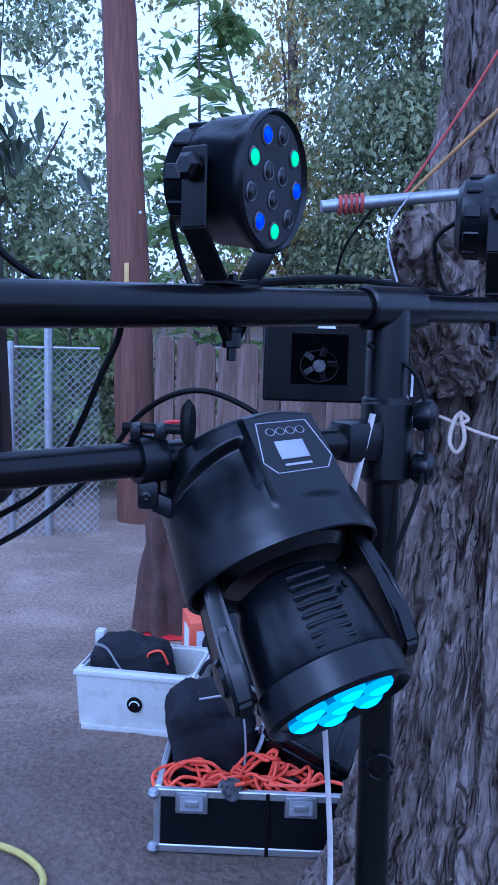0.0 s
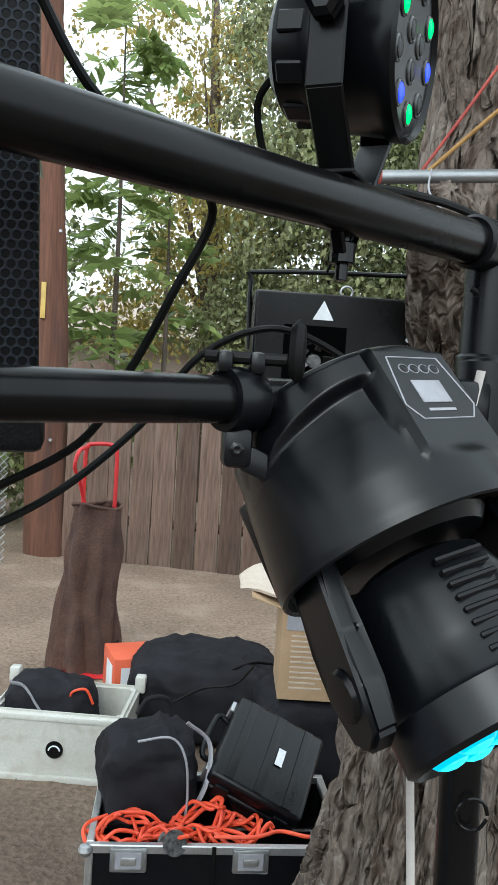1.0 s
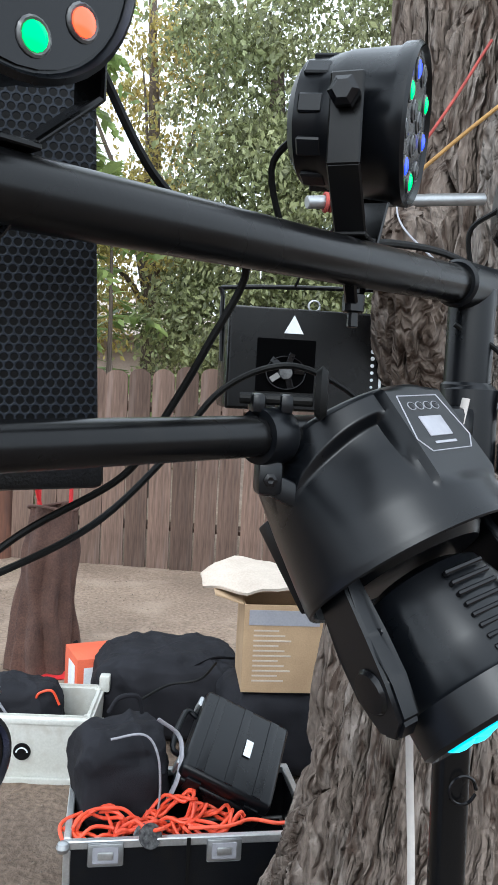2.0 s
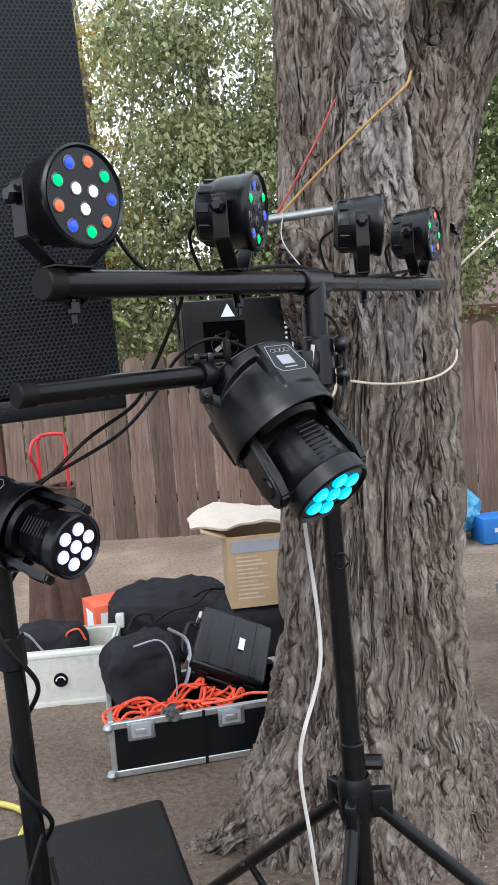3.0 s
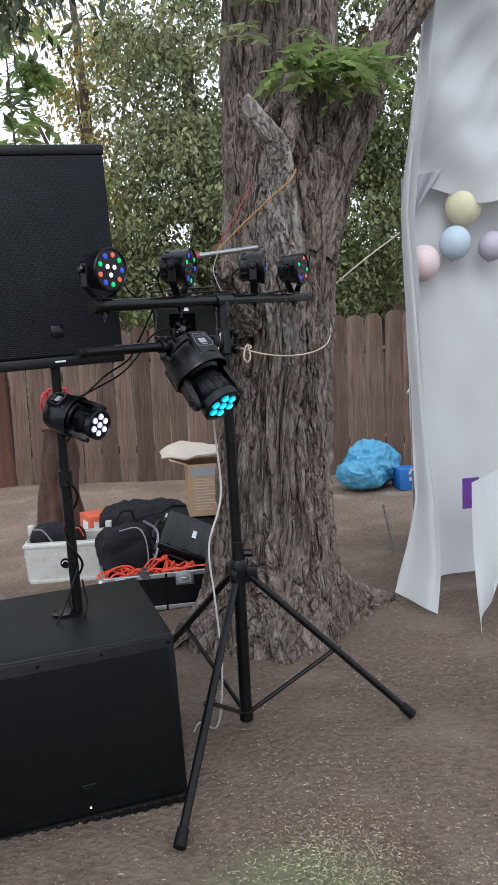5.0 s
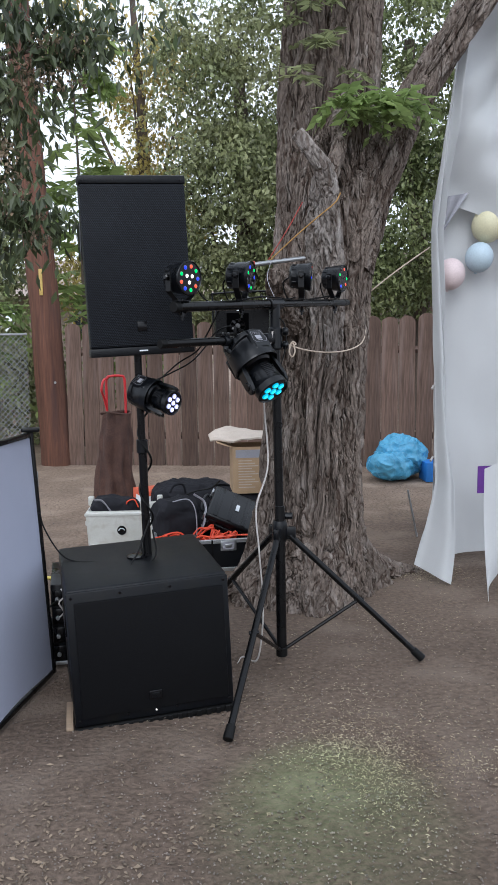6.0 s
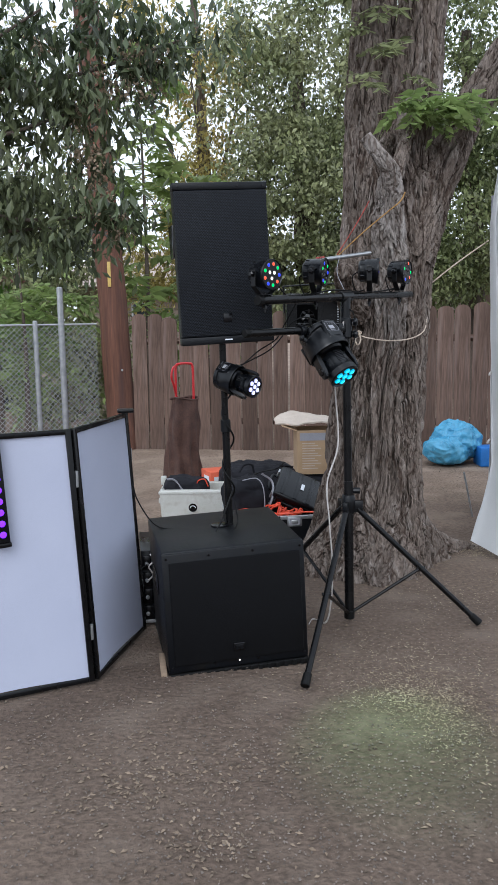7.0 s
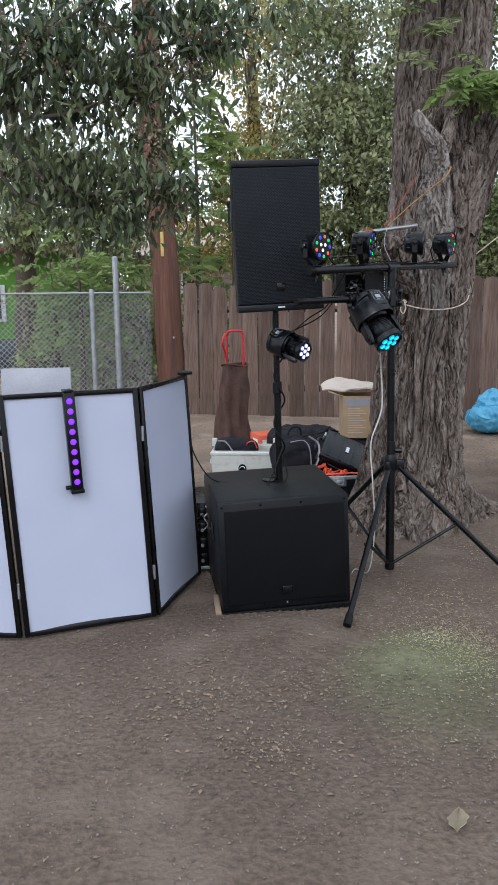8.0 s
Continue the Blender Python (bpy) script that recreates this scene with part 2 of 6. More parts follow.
M_steel = mat("galvanised_steel", (0.45, 0.46, 0.47), (0.33, 0.34, 0.35), rough=0.42, metal=0.85, scale=15, bump=0.1)
M_alu = mat("aluminium_edge", (0.62, 0.63, 0.64), (0.45, 0.46, 0.47), rough=0.35, metal=0.8, scale=10, bump=0.08)
M_lens = mat("dull_lens", (0.03, 0.03, 0.033), (0.11, 0.11, 0.11), rough=0.1, scale=90, bump=0.0)
M_white = mat("white_plastic", (0.52, 0.52, 0.49), (0.46, 0.46, 0.42), rough=0.45, scale=6, bump=0.05, dirt=(0.41, 0.39, 0.35))
M_screen = mat("white_stretch_screen", (0.41, 0.43, 0.53), (0.37, 0.39, 0.49), rough=0.7, scale=2, bump=0.1, fine=400)
M_card = mat("cardboard", (0.42, 0.29, 0.17), (0.34, 0.23, 0.135), rough=0.85, scale=7, bump=0.15, fine=150)
M_ink = mat("dark_print", (0.07, 0.08, 0.12), rough=0.7, bump=0)
M_foam = mat("foam_sheet", (0.52, 0.45, 0.38), (0.44, 0.37, 0.31), rough=0.9, scale=8, bump=0.2)
M_cable_red = mat("orange_cable", (0.75, 0.085, 0.03), (0.6, 0.06, 0.025), rough=0.45, scale=8, bump=0.0)
M_red = mat("red_paint", (0.62, 0.03, 0.035), (0.5, 0.025, 0.03), rough=0.35, scale=9, bump=0.05)
M_orange = mat("orange_carton", (0.62, 0.11, 0.045), (0.54, 0.09, 0.04), rough=0.6, scale=7, bump=0.05)
M_brown = mat("brown_blanket", (0.1, 0.052, 0.038), (0.06, 0.032, 0.025), rough=0.95, scale=8, bump=0.9, fine=110, grain_amount=0.32)
M_strap = mat("white_strap", (0.5, 0.47, 0.45), (0.38, 0.35, 0.33), rough=0.8, scale=15, bump=0.2)
M_rope = mat("pale_rope", (0.55, 0.46, 0.37), (0.42, 0.34, 0.27), rough=0.85, scale=20, bump=0.4, fine=250)
M_rope_red = mat("red_rope", (0.36, 0.06, 0.045), (0.26, 0.045, 0.04), rough=0.8, scale=20, bump=0.3)
M_rope_yellow = mat("yellow_rope", (0.38, 0.22, 0.07), (0.3, 0.17, 0.055), rough=0.8, scale=20, bump=0.3)
M_hose = mat("yellow_hose", (0.55, 0.45, 0.09), (0.42, 0.35, 0.08), rough=0.5, scale=20, bump=0.05)
M_bag = mat("blue_bag_film", (0.07, 0.3, 0.5), (0.12, 0.4, 0.6), rough=0.28, scale=9, bump=0.5, fine=45, depth=0.006)
M_blue = mat("blue_carton", (0.035, 0.2, 0.6), (0.03, 0.17, 0.52), rough=0.55, scale=8, bump=0.05)
M_pale = mat("pale_print", (0.75, 0.78, 0.82), rough=0.6, bump=0)
M_gold = mat("amber_print", (0.7, 0.45, 0.08), rough=0.6, bump=0)
M_stucco = mat("green_stucco", (0.13, 0.3, 0.045), (0.11, 0.26, 0.04), rough=0.9, scale=1, bump=0.4, fine=30)
M_beige = mat("beige_stucco", (0.42, 0.34, 0.29), (0.36, 0.29, 0.25), rough=0.9, scale=1, bump=0.4, fine=30)
M_roof = mat("brown_shingle", (0.2, 0.115, 0.095), (0.13, 0.08, 0.07), rough=0.9, scale=2, bump=0.5, fine=25, rand=0.2, grain_amount=0.32)
M_window = mat("dark_window", (0.05, 0.06, 0.07), rough=0.15, bump=0)
M_purple = mat("purple_cloth", (0.12, 0.03, 0.25), rough=0.7, bump=0.1)
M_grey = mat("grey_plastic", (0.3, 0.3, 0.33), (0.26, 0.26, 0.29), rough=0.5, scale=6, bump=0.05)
M_tag = mat("yellow_tag", (0.6, 0.42, 0.12), rough=0.6, bump=0.05)
M_wood = mat("raw_plank", (0.3, 0.22, 0.15), (0.22, 0.16, 0.11), rough=0.85, scale=9, bump=0.3, stretch=(0.2, 1, 1))

M_fabric = mat("white_tent_fabric", (0.7, 0.71, 0.715), (0.63, 0.64, 0.645), rough=0.6, scale=1.6, bump=0.15, fine=260)
_n, _l = M_fabric.node_tree.nodes, M_fabric.node_tree.links
_t = _n.new("ShaderNodeBsdfTranslucent")
_t.inputs["Color"].default_value = (0.68, 0.68, 0.685, 1)
_m = _n.new("ShaderNodeMixShader")
_m.inputs[0].default_value = 0.45
_l.new(_n["Principled BSDF"].outputs[0], _m.inputs[1])
_l.new(_t.outputs[0], _m.inputs[2])
_l.new(_m.outputs[0], _n["Material Output"].inputs["Surface"])

L_white = lamp_mat("led_white", (1.0, 0.93, 0.82), 1.5)
L_cyan = lamp_mat("led_cyan", (0.02, 0.42, 0.6), 0.7)
L_cyan_core = lamp_mat("led_cyan_core", (0.06, 0.72, 0.95), 0.85)
L_blue = lamp_mat("led_blue", (0.012, 0.035, 1.0), 1.2)
L_green = lamp_mat("led_green", (0.0, 0.85, 0.12), 0.85)
L_red = lamp_mat("led_red", (1.0, 0.07, 0.02), 1.1)
L_violet = lamp_mat("led_violet", (0.16, 0.02, 1.0), 1.5)
L_lilac_rim = lamp_mat("led_lilac_rim", (0.5, 0.5, 0.9), 0.6)
L_lilac = lamp_mat("led_lilac", (0.8, 0.8, 1.0), 1.6)


# ---- mesh helpers ----
def part(name, bm, material, parent=None, label="", smooth=35.0):
    """Links a bmesh (or a finished mesh) as ONE mesh object under its thing or part."""
    if isinstance(bm, bmesh.types.BMesh):
        me = bpy.data.meshes.new(name)
        bmesh.ops.recalc_face_normals(bm, faces=bm.faces)
        bm.to_mesh(me)
        bm.free()
    else:
        me = bm
    if smooth and len(me.polygons):
        me.polygons.foreach_set("use_smooth", [True] * len(me.polygons))
        me.set_sharp_from_angle(angle=radians(smooth))
    if not me.materials:
        me.materials.append(material)
    ob = new(name, me)
    if parent:
        ob.parent = parent
    if label:
        ob["label"] = label
    return ob


def thing(name, label, category, m=None, group="", kind=""):
    ob = new(name)
    ob.empty_display_size = 0.05
    ob.matrix_world = m or Matrix()
    return tagged(ob, label, category, group, kind)


def box(lo, hi, bevel=0.004, seg=2, m=None, bm=None):
    part_bm = bmesh.new()
    bmesh.ops.create_cube(part_bm, size=1)
    for v in part_bm.verts:
        v.co = Vector([(lo[i] + hi[i]) / 2 + v.co[i] * (hi[i] - lo[i]) for i in range(3)])
    if bevel:
        bmesh.ops.bevel(part_bm, geom=part_bm.edges[:], offset=bevel, segments=seg, affect="EDGES", profile=0.5)
    return merge(part_bm, m, bm)


def merge(src, m=None, bm=None):
    if m is not None:
        src.transform(m)
    if bm is None:
        return src
    me = bpy.data.meshes.new("tmp")
    src.to_mesh(me)
    src.free()
    bm.from_mesh(me)
    bpy.data.meshes.remove(me)
    return bm


def lathe(profile, seg=32, m=None, bm=None):
    """Turns (radius, height) pairs round z."""
    b = bmesh.new()
    rings = []
    for r, z in profile:
        if r < 1e-6:
            rings.append([b.verts.new((0, 0, z))])
        else:
            rings.append([b.verts.new((r * math.cos(2 * math.pi * k / seg), r * math.sin(2 * math.pi * k / seg), z)) for k in range(seg)])
    for p, q in zip(rings, rings[1:]):
        for k in range(seg):
            j = (k + 1) % seg
            if len(p) == 1 and len(q) == 1:
                continue
            if len(p) == 1:
                b.faces.new((p[0], q[j], q[k]))
            elif len(q) == 1:
                b.faces.new((p[k], p[j], q[0]))
            else:
                b.faces.new((p[k], p[j], q[j], q[k]))
    for ring in (rings[0], rings[-1]):
        if len(ring) > 1:
            b.faces.new(ring)
    return merge(b, m, bm)


def along(p0, p1):
    """A pose at p0 whose z runs to p1."""
    d = Vector(p1) - Vector(p0)
    return Matrix.Translation(p0) @ d.to_track_quat("Z", "Y").to_matrix().to_4x4()


def rod(p0, p1, r0, r1=None, seg=20, cap=0.0, bm=None):
    h = (Vector(p1) - Vector(p0)).length
    r1 = r0 if r1 is None else r1
    c = cap or min(r0, r1) * 0.12
    return lathe([(0, 0), (r0 - c, 0), (r0, c), (r1, h - c), (r1 - c, h), (0, h)], seg, along(p0, p1), bm)


def smooth_path(points, steps=8):
    """A curve through the points."""
    p = [Vector(q) for q in points]
    p = [2 * p[0] - p[1]] + p + [2 * p[-1] - p[-2]]
    out = []
    for i in range(1, len(p) - 2):
        a, b, c, d = p[i - 1:i + 3]
        for k in range(steps):
            t = k / steps
            out.append(0.5 * (2 * b + (c - a) * t + (2 * a - 5 * b + 4 * c - d) * t * t + (3 * b - a - 3 * c + d) * t ** 3))
    return out + [p[-2]]


def tube(points, r, seg=8, steps=8, bm=None, flat=1.0):
    """A cable or rope through the points; r is one radius or one for each point's share of the way."""
    path = smooth_path(points, steps)
    b = bm or bmesh.new()
    rings, nrm = [], None
    for i, q in enumerate(path):
        d = (path[min(i + 1, len(path) - 1)] - path[max(i - 1, 0)]).normalized()
        nrm = d.orthogonal().normalized() if nrm is None else (nrm - d * nrm.dot(d)).normalized()
        o = d.cross(nrm)
        rad = r(i / (len(path) - 1)) if callable(r) else r
        rings.append([b.verts.new(q + (nrm * math.cos(2 * math.pi * k / seg) * flat + o * math.sin(2 * math.pi * k / seg)) * rad) for k in range(seg)])
    for p, q in zip(rings, rings[1:]):
        for k in range(seg):
            j = (k + 1) % seg
            b.faces.new((p[k], p[j], q[j], q[k]))
    b.faces.new(rings[0])
    b.faces.new(rings[-1])
    return b


def sheet(name, f, nu, nv, thick=0.0):
    """A mesh from f(u, v), u and v from 0 to 1; with thickness along its normals when asked."""
    verts = [f(i / nu, j / nv) for j in range(nv + 1) for i in range(nu + 1)]
    faces = [(j * (nu + 1) + i, j * (nu + 1) + i + 1, (j + 1) * (nu + 1) + i + 1, (j + 1) * (nu + 1) + i) for j in range(nv) for i in range(nu)]
    me = bpy.data.meshes.new(name)
    me.from_pydata(verts, [], faces)
    if thick:
        b = bmesh.new()
        b.from_mesh(me)
        bmesh.ops.recalc_face_normals(b, faces=b.faces)
        bmesh.ops.solidify(b, geom=b.faces[:], thickness=thick)
        b.to_mesh(me)
        b.free()
    return me


def leaves(name, centres, size, width, rng, droop=0.3, fold=0.25):
    """Many folded leaves as one mesh: four corners each, bent along the midrib."""
    n = len(centres)
    d = rng.normal(size=(n, 3))
    d[:, 2] -= droop * 2
    d /= np.linalg.norm(d, axis=1)[:, None]
    s = np.cross(d, rng.normal(size=(n, 3)))
    s /= np.linalg.norm(s, axis=1)[:, None]
    u = np.cross(d, s)
    ln = size * rng.uniform(0.6, 1.25, n)[:, None]
    w = ln * width
    v = np.empty((n, 4, 3))
    v[:, 0] = centres
    v[:, 1] = centres + d * ln * 0.45 + s * w + u * w * fold
    v[:, 2] = centres + d * ln
    v[:, 3] = centres + d * ln * 0.45 - s * w + u * w * fold
    me = bpy.data.meshes.new(name)
    idx = np.arange(n)[:, None] * 4
    tri = np.concatenate([idx + [0, 1, 2], idx + [0, 2, 3]], 1).reshape(-1, 3)
    me.from_pydata(v.reshape(-1, 3).tolist(), [], tri.tolist())
    return me


def clumps(rng, blobs, per, spread=1.0):
    """Leaf places in small uneven clumps inside larger ellipsoids (centre, radii, number of clumps)."""
    out = []
    for c, r, k in blobs:
        q = rng.normal(size=(k, 3))
        q *= (rng.uniform(0.25, 1.0, (k, 1)) ** 0.5) / np.linalg.norm(q, axis=1)[:, None]
        mid = np.array(c) + q * np.array(r)
        sizes = spread * rng.uniform(0.09, 0.34, (k, 1, 1)) * np.array([1, 1, 0.75])
        out.append((mid[:, None] + rng.normal(size=(k, per, 3)) * sizes).reshape(-1, 3))
    return np.concatenate(out)


def trunk_mesh(name, pts, seg, rows, depth, scale=1.0, ovality=0.0, flare=None):
    """A trunk or limb with furrowed bark: pts are (x, y, z, radius) up its middle."""
    p = np.array(pts, float)
    key = np.concatenate([[0], np.cumsum(np.linalg.norm(np.diff(p[:, :3], axis=0), axis=1))])
    verts = []
    for j in range(rows + 1):
        s = key[-1] * j / rows
        c = [float(np.interp(s, key, p[:, i])) for i in range(4)]
        a = np.array([np.interp(min(s + 0.05, key[-1]), key, p[:, i]) - np.interp(max(s - 0.05, 0), key, p[:, i]) for i in range(3)])
        d = Vector(a).normalized()
        ex = Vector((1, 0, 0))
        ex = (ex - d * ex.dot(d)).normalized()
        ey = d.cross(ex)
        for k in range(seg):
            t = 2 * math.pi * k / seg
            ct, st = math.cos(t), math.sin(t)
            r = c[3] * (1 + ovality * math.cos(2 * t + 0.6))
            if flare:
                r += flare(t, s)
            tw = t + 0.25 * noise.noise(Vector((ct * 1.3, st * 1.3, s * 1.1 + 7)))
            w = Vector((math.cos(tw) * c[3] * 19 * scale, math.sin(tw) * c[3] * 19 * scale, s * 2.3 * scale))
            w += Vector((2.2, 2.2, 0.9)) * noise.noise(w * 0.33 + Vector((3, 5, 9)))
            crack = max(0.0, 1 - abs(noise.noise(w)) * 3.4)
            w2 = Vector((w.x * 2.3 + 4, w.y * 2.3, w.z * 2.1))
            crack2 = max(0.0, 1 - abs(noise.noise(w2)) * 3.0)
            plate = noise.noise(w * 0.55 + Vector((11, 2, 4)))
            big = noise.noise(Vector((ct * 1.6, st * 1.6, s * 0.9)) + Vector((p[0][0], 3, 1)))
            r += depth * (-1.9 * crack ** 1.3 - 0.75 * crack2 ** 1.2 + 0.9 * plate + 0.3 * noise.noise(w2 * 2.6)) + c[3] * 0.08 * big
            q = Vector(c[:3]) + (ex * ct + ey * st) * r
            verts.append(q)
    faces = [(j * seg + k, j * seg + (k + 1) % seg, (j + 1) * seg + (k + 1) % seg, (j + 1) * seg + k) for j in range(rows) for k in range(seg)]
    faces.append(tuple(rows * seg + k for k in range(seg)))
    me = bpy.data.meshes.new(name)
    me.from_pydata(verts, [], faces)
    return me


# ---- ground ----
def ground_height(x, y):
    r = max(0.0, 1 - math.hypot(x, y - 2) / 14)
    return r * (0.014 * noise.noise(Vector((x * 1.3, y * 1.3, 0))) + 0.009 * noise.noise(Vector((x * 4, y * 4, 3))) + 0.005 * noise.noise(Vector((x * 17, y * 17, 3)))) - 0.004


axis = sorted(set([round(-4 + 0.04 * i, 3) for i in range(226)] + [-400, -150, -60, -25, -12, -8, -6, -5, 5.5, 6, 7, 8, 10, 14, 25, 60, 150, 400]))
axis_y = sorted(set([round(-3 + 0.04 * i, 3) for i in range(266)] + [-400, -150, -60, -25, -12, -8, -6, -4, 8, 9, 10, 12, 15, 25, 60, 150, 400]))
gv = [(x, y, ground_height(x, y)) for y in axis_y for x in axis]
gw = len(axis)
gf = [(j * gw + i, j * gw + i + 1, (j + 1) * gw + i + 1, (j + 1) * gw + i) for j in range(len(axis_y) - 1) for i in range(gw - 1)]
me = bpy.data.meshes.new("ground")
me.from_pydata(gv, [], gf)
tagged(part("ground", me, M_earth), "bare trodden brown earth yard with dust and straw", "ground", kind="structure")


def scatter(name, n, spots, size, width, material, label, seed):
    """Loose flat bits that lie on the earth."""
    rng = np.random.default_rng(seed)
    verts, faces = [], []
    for k in range(n):
        cx, cy, sx, sy = spots[rng.integers(len(spots))]
        x, y = cx + rng.normal() * sx, cy + rng.normal() * sy
        ln, a = size * rng.uniform(0.4, 1.5), rng.uniform(0, 6.28)
        w = ln * width * rng.uniform(0.7, 1.3)
        z = ground_height(x, y) + 0.003
        dx, dy, t = math.cos(a), math.sin(a), rng.uniform(-0.25, 0.25) * ln
        b = len(verts)
        verts += [(x - dx * ln, y - dy * ln, z), (x + dy * w, y - dx * w, z + 0.004), (x + dx * ln, y + dy * ln, z + abs(t)), (x - dy * w, y + dx * w, z + 0.002), (x, y, z + w * 0.8 + 0.002)]
        faces += [(b, b + 1, b + 4), (b + 1, b + 2, b + 4), (b + 2, b + 3, b + 4), (b + 3, b, b + 4)]
    me = bpy.data.meshes.new(name)
    me.from_pydata(verts, [], faces)
    tagged(part(name, me, material, smooth=0), label, "ground litter", kind="stuff")


scatter("straw_litter", 9000, [(0.24, 0.08, 0.13, 0.12), (0.26, 0.02, 0.17, 0.15), (0.5, -0.15, 0.22, 0.09), (0.24, -0.15, 0.1, 0.2), (0.4, 0.1, 0.4, 0.35), (0.2, 0.35, 0.3, 0.25), (1.45, 2.05, 0.14, 0.12), (0.9, 1.2, 0.4, 0.3), (1.6, 4.2, 0.5, 0.2)], 0.0062, 0.17, M_straw, "pale straw scattered on bare earth", 3)
scatter("small_stones", 14000, [(-0.4, -0.9, 0.7, 0.4), (-0.9, -0.3, 0.6, 0.5), (0.1, -0.5, 0.6, 0.5), (-0.6, -0.4, 1.0, 0.7), (0.4, 0.2, 0.9, 0.8), (0.6, 3.2, 1.6, 1.4), (-1.2, 5.4, 1.0, 0.9), (2.0, 4.4, 0.8, 0.8)], 0.0044, 0.65, M_pebble, "small stones and crumbs of earth", 4)
scatter("dry_leaf_litter", 2100, [(-0.98, -0.45, 0.14, 0.07), (-0.72, -0.78, 0.12, 0.06), (-0.45, -0.35, 0.2, 0.08), (-0.7, -0.9, 0.5, 0.3), (-0.1, -0.7, 0.6, 0.4), (-1.2, -0.2, 0.4, 0.3), (-0.85, -0.35, 0.15, 0.1), (-0.8, -0.5, 0.9, 0.6), (0.6, 0.1, 0.9, 0.7), (-1.4, 5.6, 0.7, 0.7), (-1.5, 5.2, 0.5, 0.8), (-0.5, 5.5, 1.0, 0.7), (0.3, 5.9, 1.0, 0.5), (1.3, 3.5, 0.9, 1.2), (-0.9, -0.15, 0.3, 0.2)], 0.0095, 0.45, M_litter, "dry brown leaves fallen on the earth", 5)
def leaf_blade(u, v):
    w = 0.026 * math.sin(math.pi * min(v * 0.9 + 0.1, 1)) * (1 + 0.35 * abs(math.sin(9 * v)))
    return Vector((-0.22 + (u - 0.5) * 2 * w + 0.03 * v, -1.29 + 0.075 * v, 0.008 + 0.03 * abs(u - 0.5) + 0.014 * v))
me = sheet("fallen_leaf", leaf_blade, 8, 16, 0.0015)
tagged(part("fallen_leaf", me, M_straw), "large pale dry leaf lying on earth", "leaf")


# ---- board fence behind the yard ----
FENCE_A, FENCE_B = Vector((-0.75, 7.3, 0)), Vector((7.5, 4.75, 0))
run = (FENCE_B - FENCE_A).normalized()
across = Vector((run.y, -run.x, 0))
fence = thing("board_fence", "weathered brown wooden fence with round-topped boards", "fence", kind="structure")


def board_mesh(h, w, round_top):
    b = bmesh.new()
    prof = [(-w / 2, 0.0), (w / 2, 0.0)]
    prof += [(w / 2 * math.cos(a), h - round_top + round_top * math.sin(a)) for a in np.linspace(0, math.pi, 7)]
    front = [b.verts.new((x, -0.009, z)) for x, z in prof]
    back = [b.verts.new((x, 0.009, z)) for x, z in prof]
    b.faces.new(front)
    b.faces.new(back[::-1])
    for i in range(len(prof)):
        j = (i + 1) % len(prof)
        b.faces.new((front[i], front[j], back[j], back[i]))
    bmesh.ops.recalc_face_normals(b, faces=b.faces)
    me = bpy.data.meshes.new("board")
    b.to_mesh(me)
    b.free()
    me.materials.append(M_board)
    return me


boards = [board_mesh(1.65 + 0.012 * k, 0.188 - 0.006 * (k % 3), 0.06 + 0.012 * (k % 2)) for k in range(5)]
rng = random.Random(5)
length, s = (FENCE_B - FENCE_A).length, 0.0
while s < length:
    ob = new("board", boards[rng.randrange(5)])
    ob.parent = fence
    p = FENCE_A + run * s + across * rng.uniform(-0.006, 0.006)
    ob.matrix_world = Matrix.Translation((p.x, p.y, -0.01)) @ pose(0, 0, 0, rng.uniform(-0.6, 0.6), rng.uniform(-0.5, 0.5), math.degrees(math.atan2(run.y, run.x)) + rng.uniform(-1.5, 1.5)) @ Matrix.Diagonal((1, 1, 1 + 0.05 * min(1, max(0, (s - 0.5) / 3)), 1))
    s += 0.193 + rng.uniform(0, 0.008)
for z in (0.35, 1.35):
    part("rail", rod(FENCE_A - across * 0.05 + Vector((0, 0, z)), FENCE_B - across * 0.05 + Vector((0, 0, z)), 0.04, seg=4), M_board, fence)

# ---- utility pole ----
pole = thing("utility_pole", "reddish brown creosoted wooden utility pole", "pole", Matrix.Translation((-1.02, 7.45, 0)))
me = trunk_mesh("shaft", [(0.05, 0, -0.05, 0.195), (-0.01, 0, 1.0, 0.185), (-0.035, 0, 1.8, 0.176), (-0.11, 0, 3.1, 0.162), (-0.3, 0, 7.0, 0.145)], 48, 160, 0.003, 1.2)
part("shaft", me, M_pole, pole)
part("tag", box((-0.085, -0.19, 2.02), (-0.045, -0.178, 2.32), 0.002), M_tag, pole, "yellow vertical marker strip")
for z in (1.0, 2.75):
    part("bolt", rod((0.05, -0.2, z), (0.05, -0.15, z), 0.014, seg=8), M_steel, pole)

# ---- chain-link fence ----
chain = thing("chain_link_fence", "grey galvanised chain-link fence with steel posts", "fence", kind="structure")
CA, CB = Vector((-1.25, 6.9, 0)), Vector((-5.2, 5.6, 0))
crun = (CB - CA).normalized()


def chain_post(s, h, r):
    q = CA + crun * s
    part("post", rod((q.x, q.y, -0.02), (q.x, q.y, h), r, seg=14, cap=0.012), M_steel, chain)


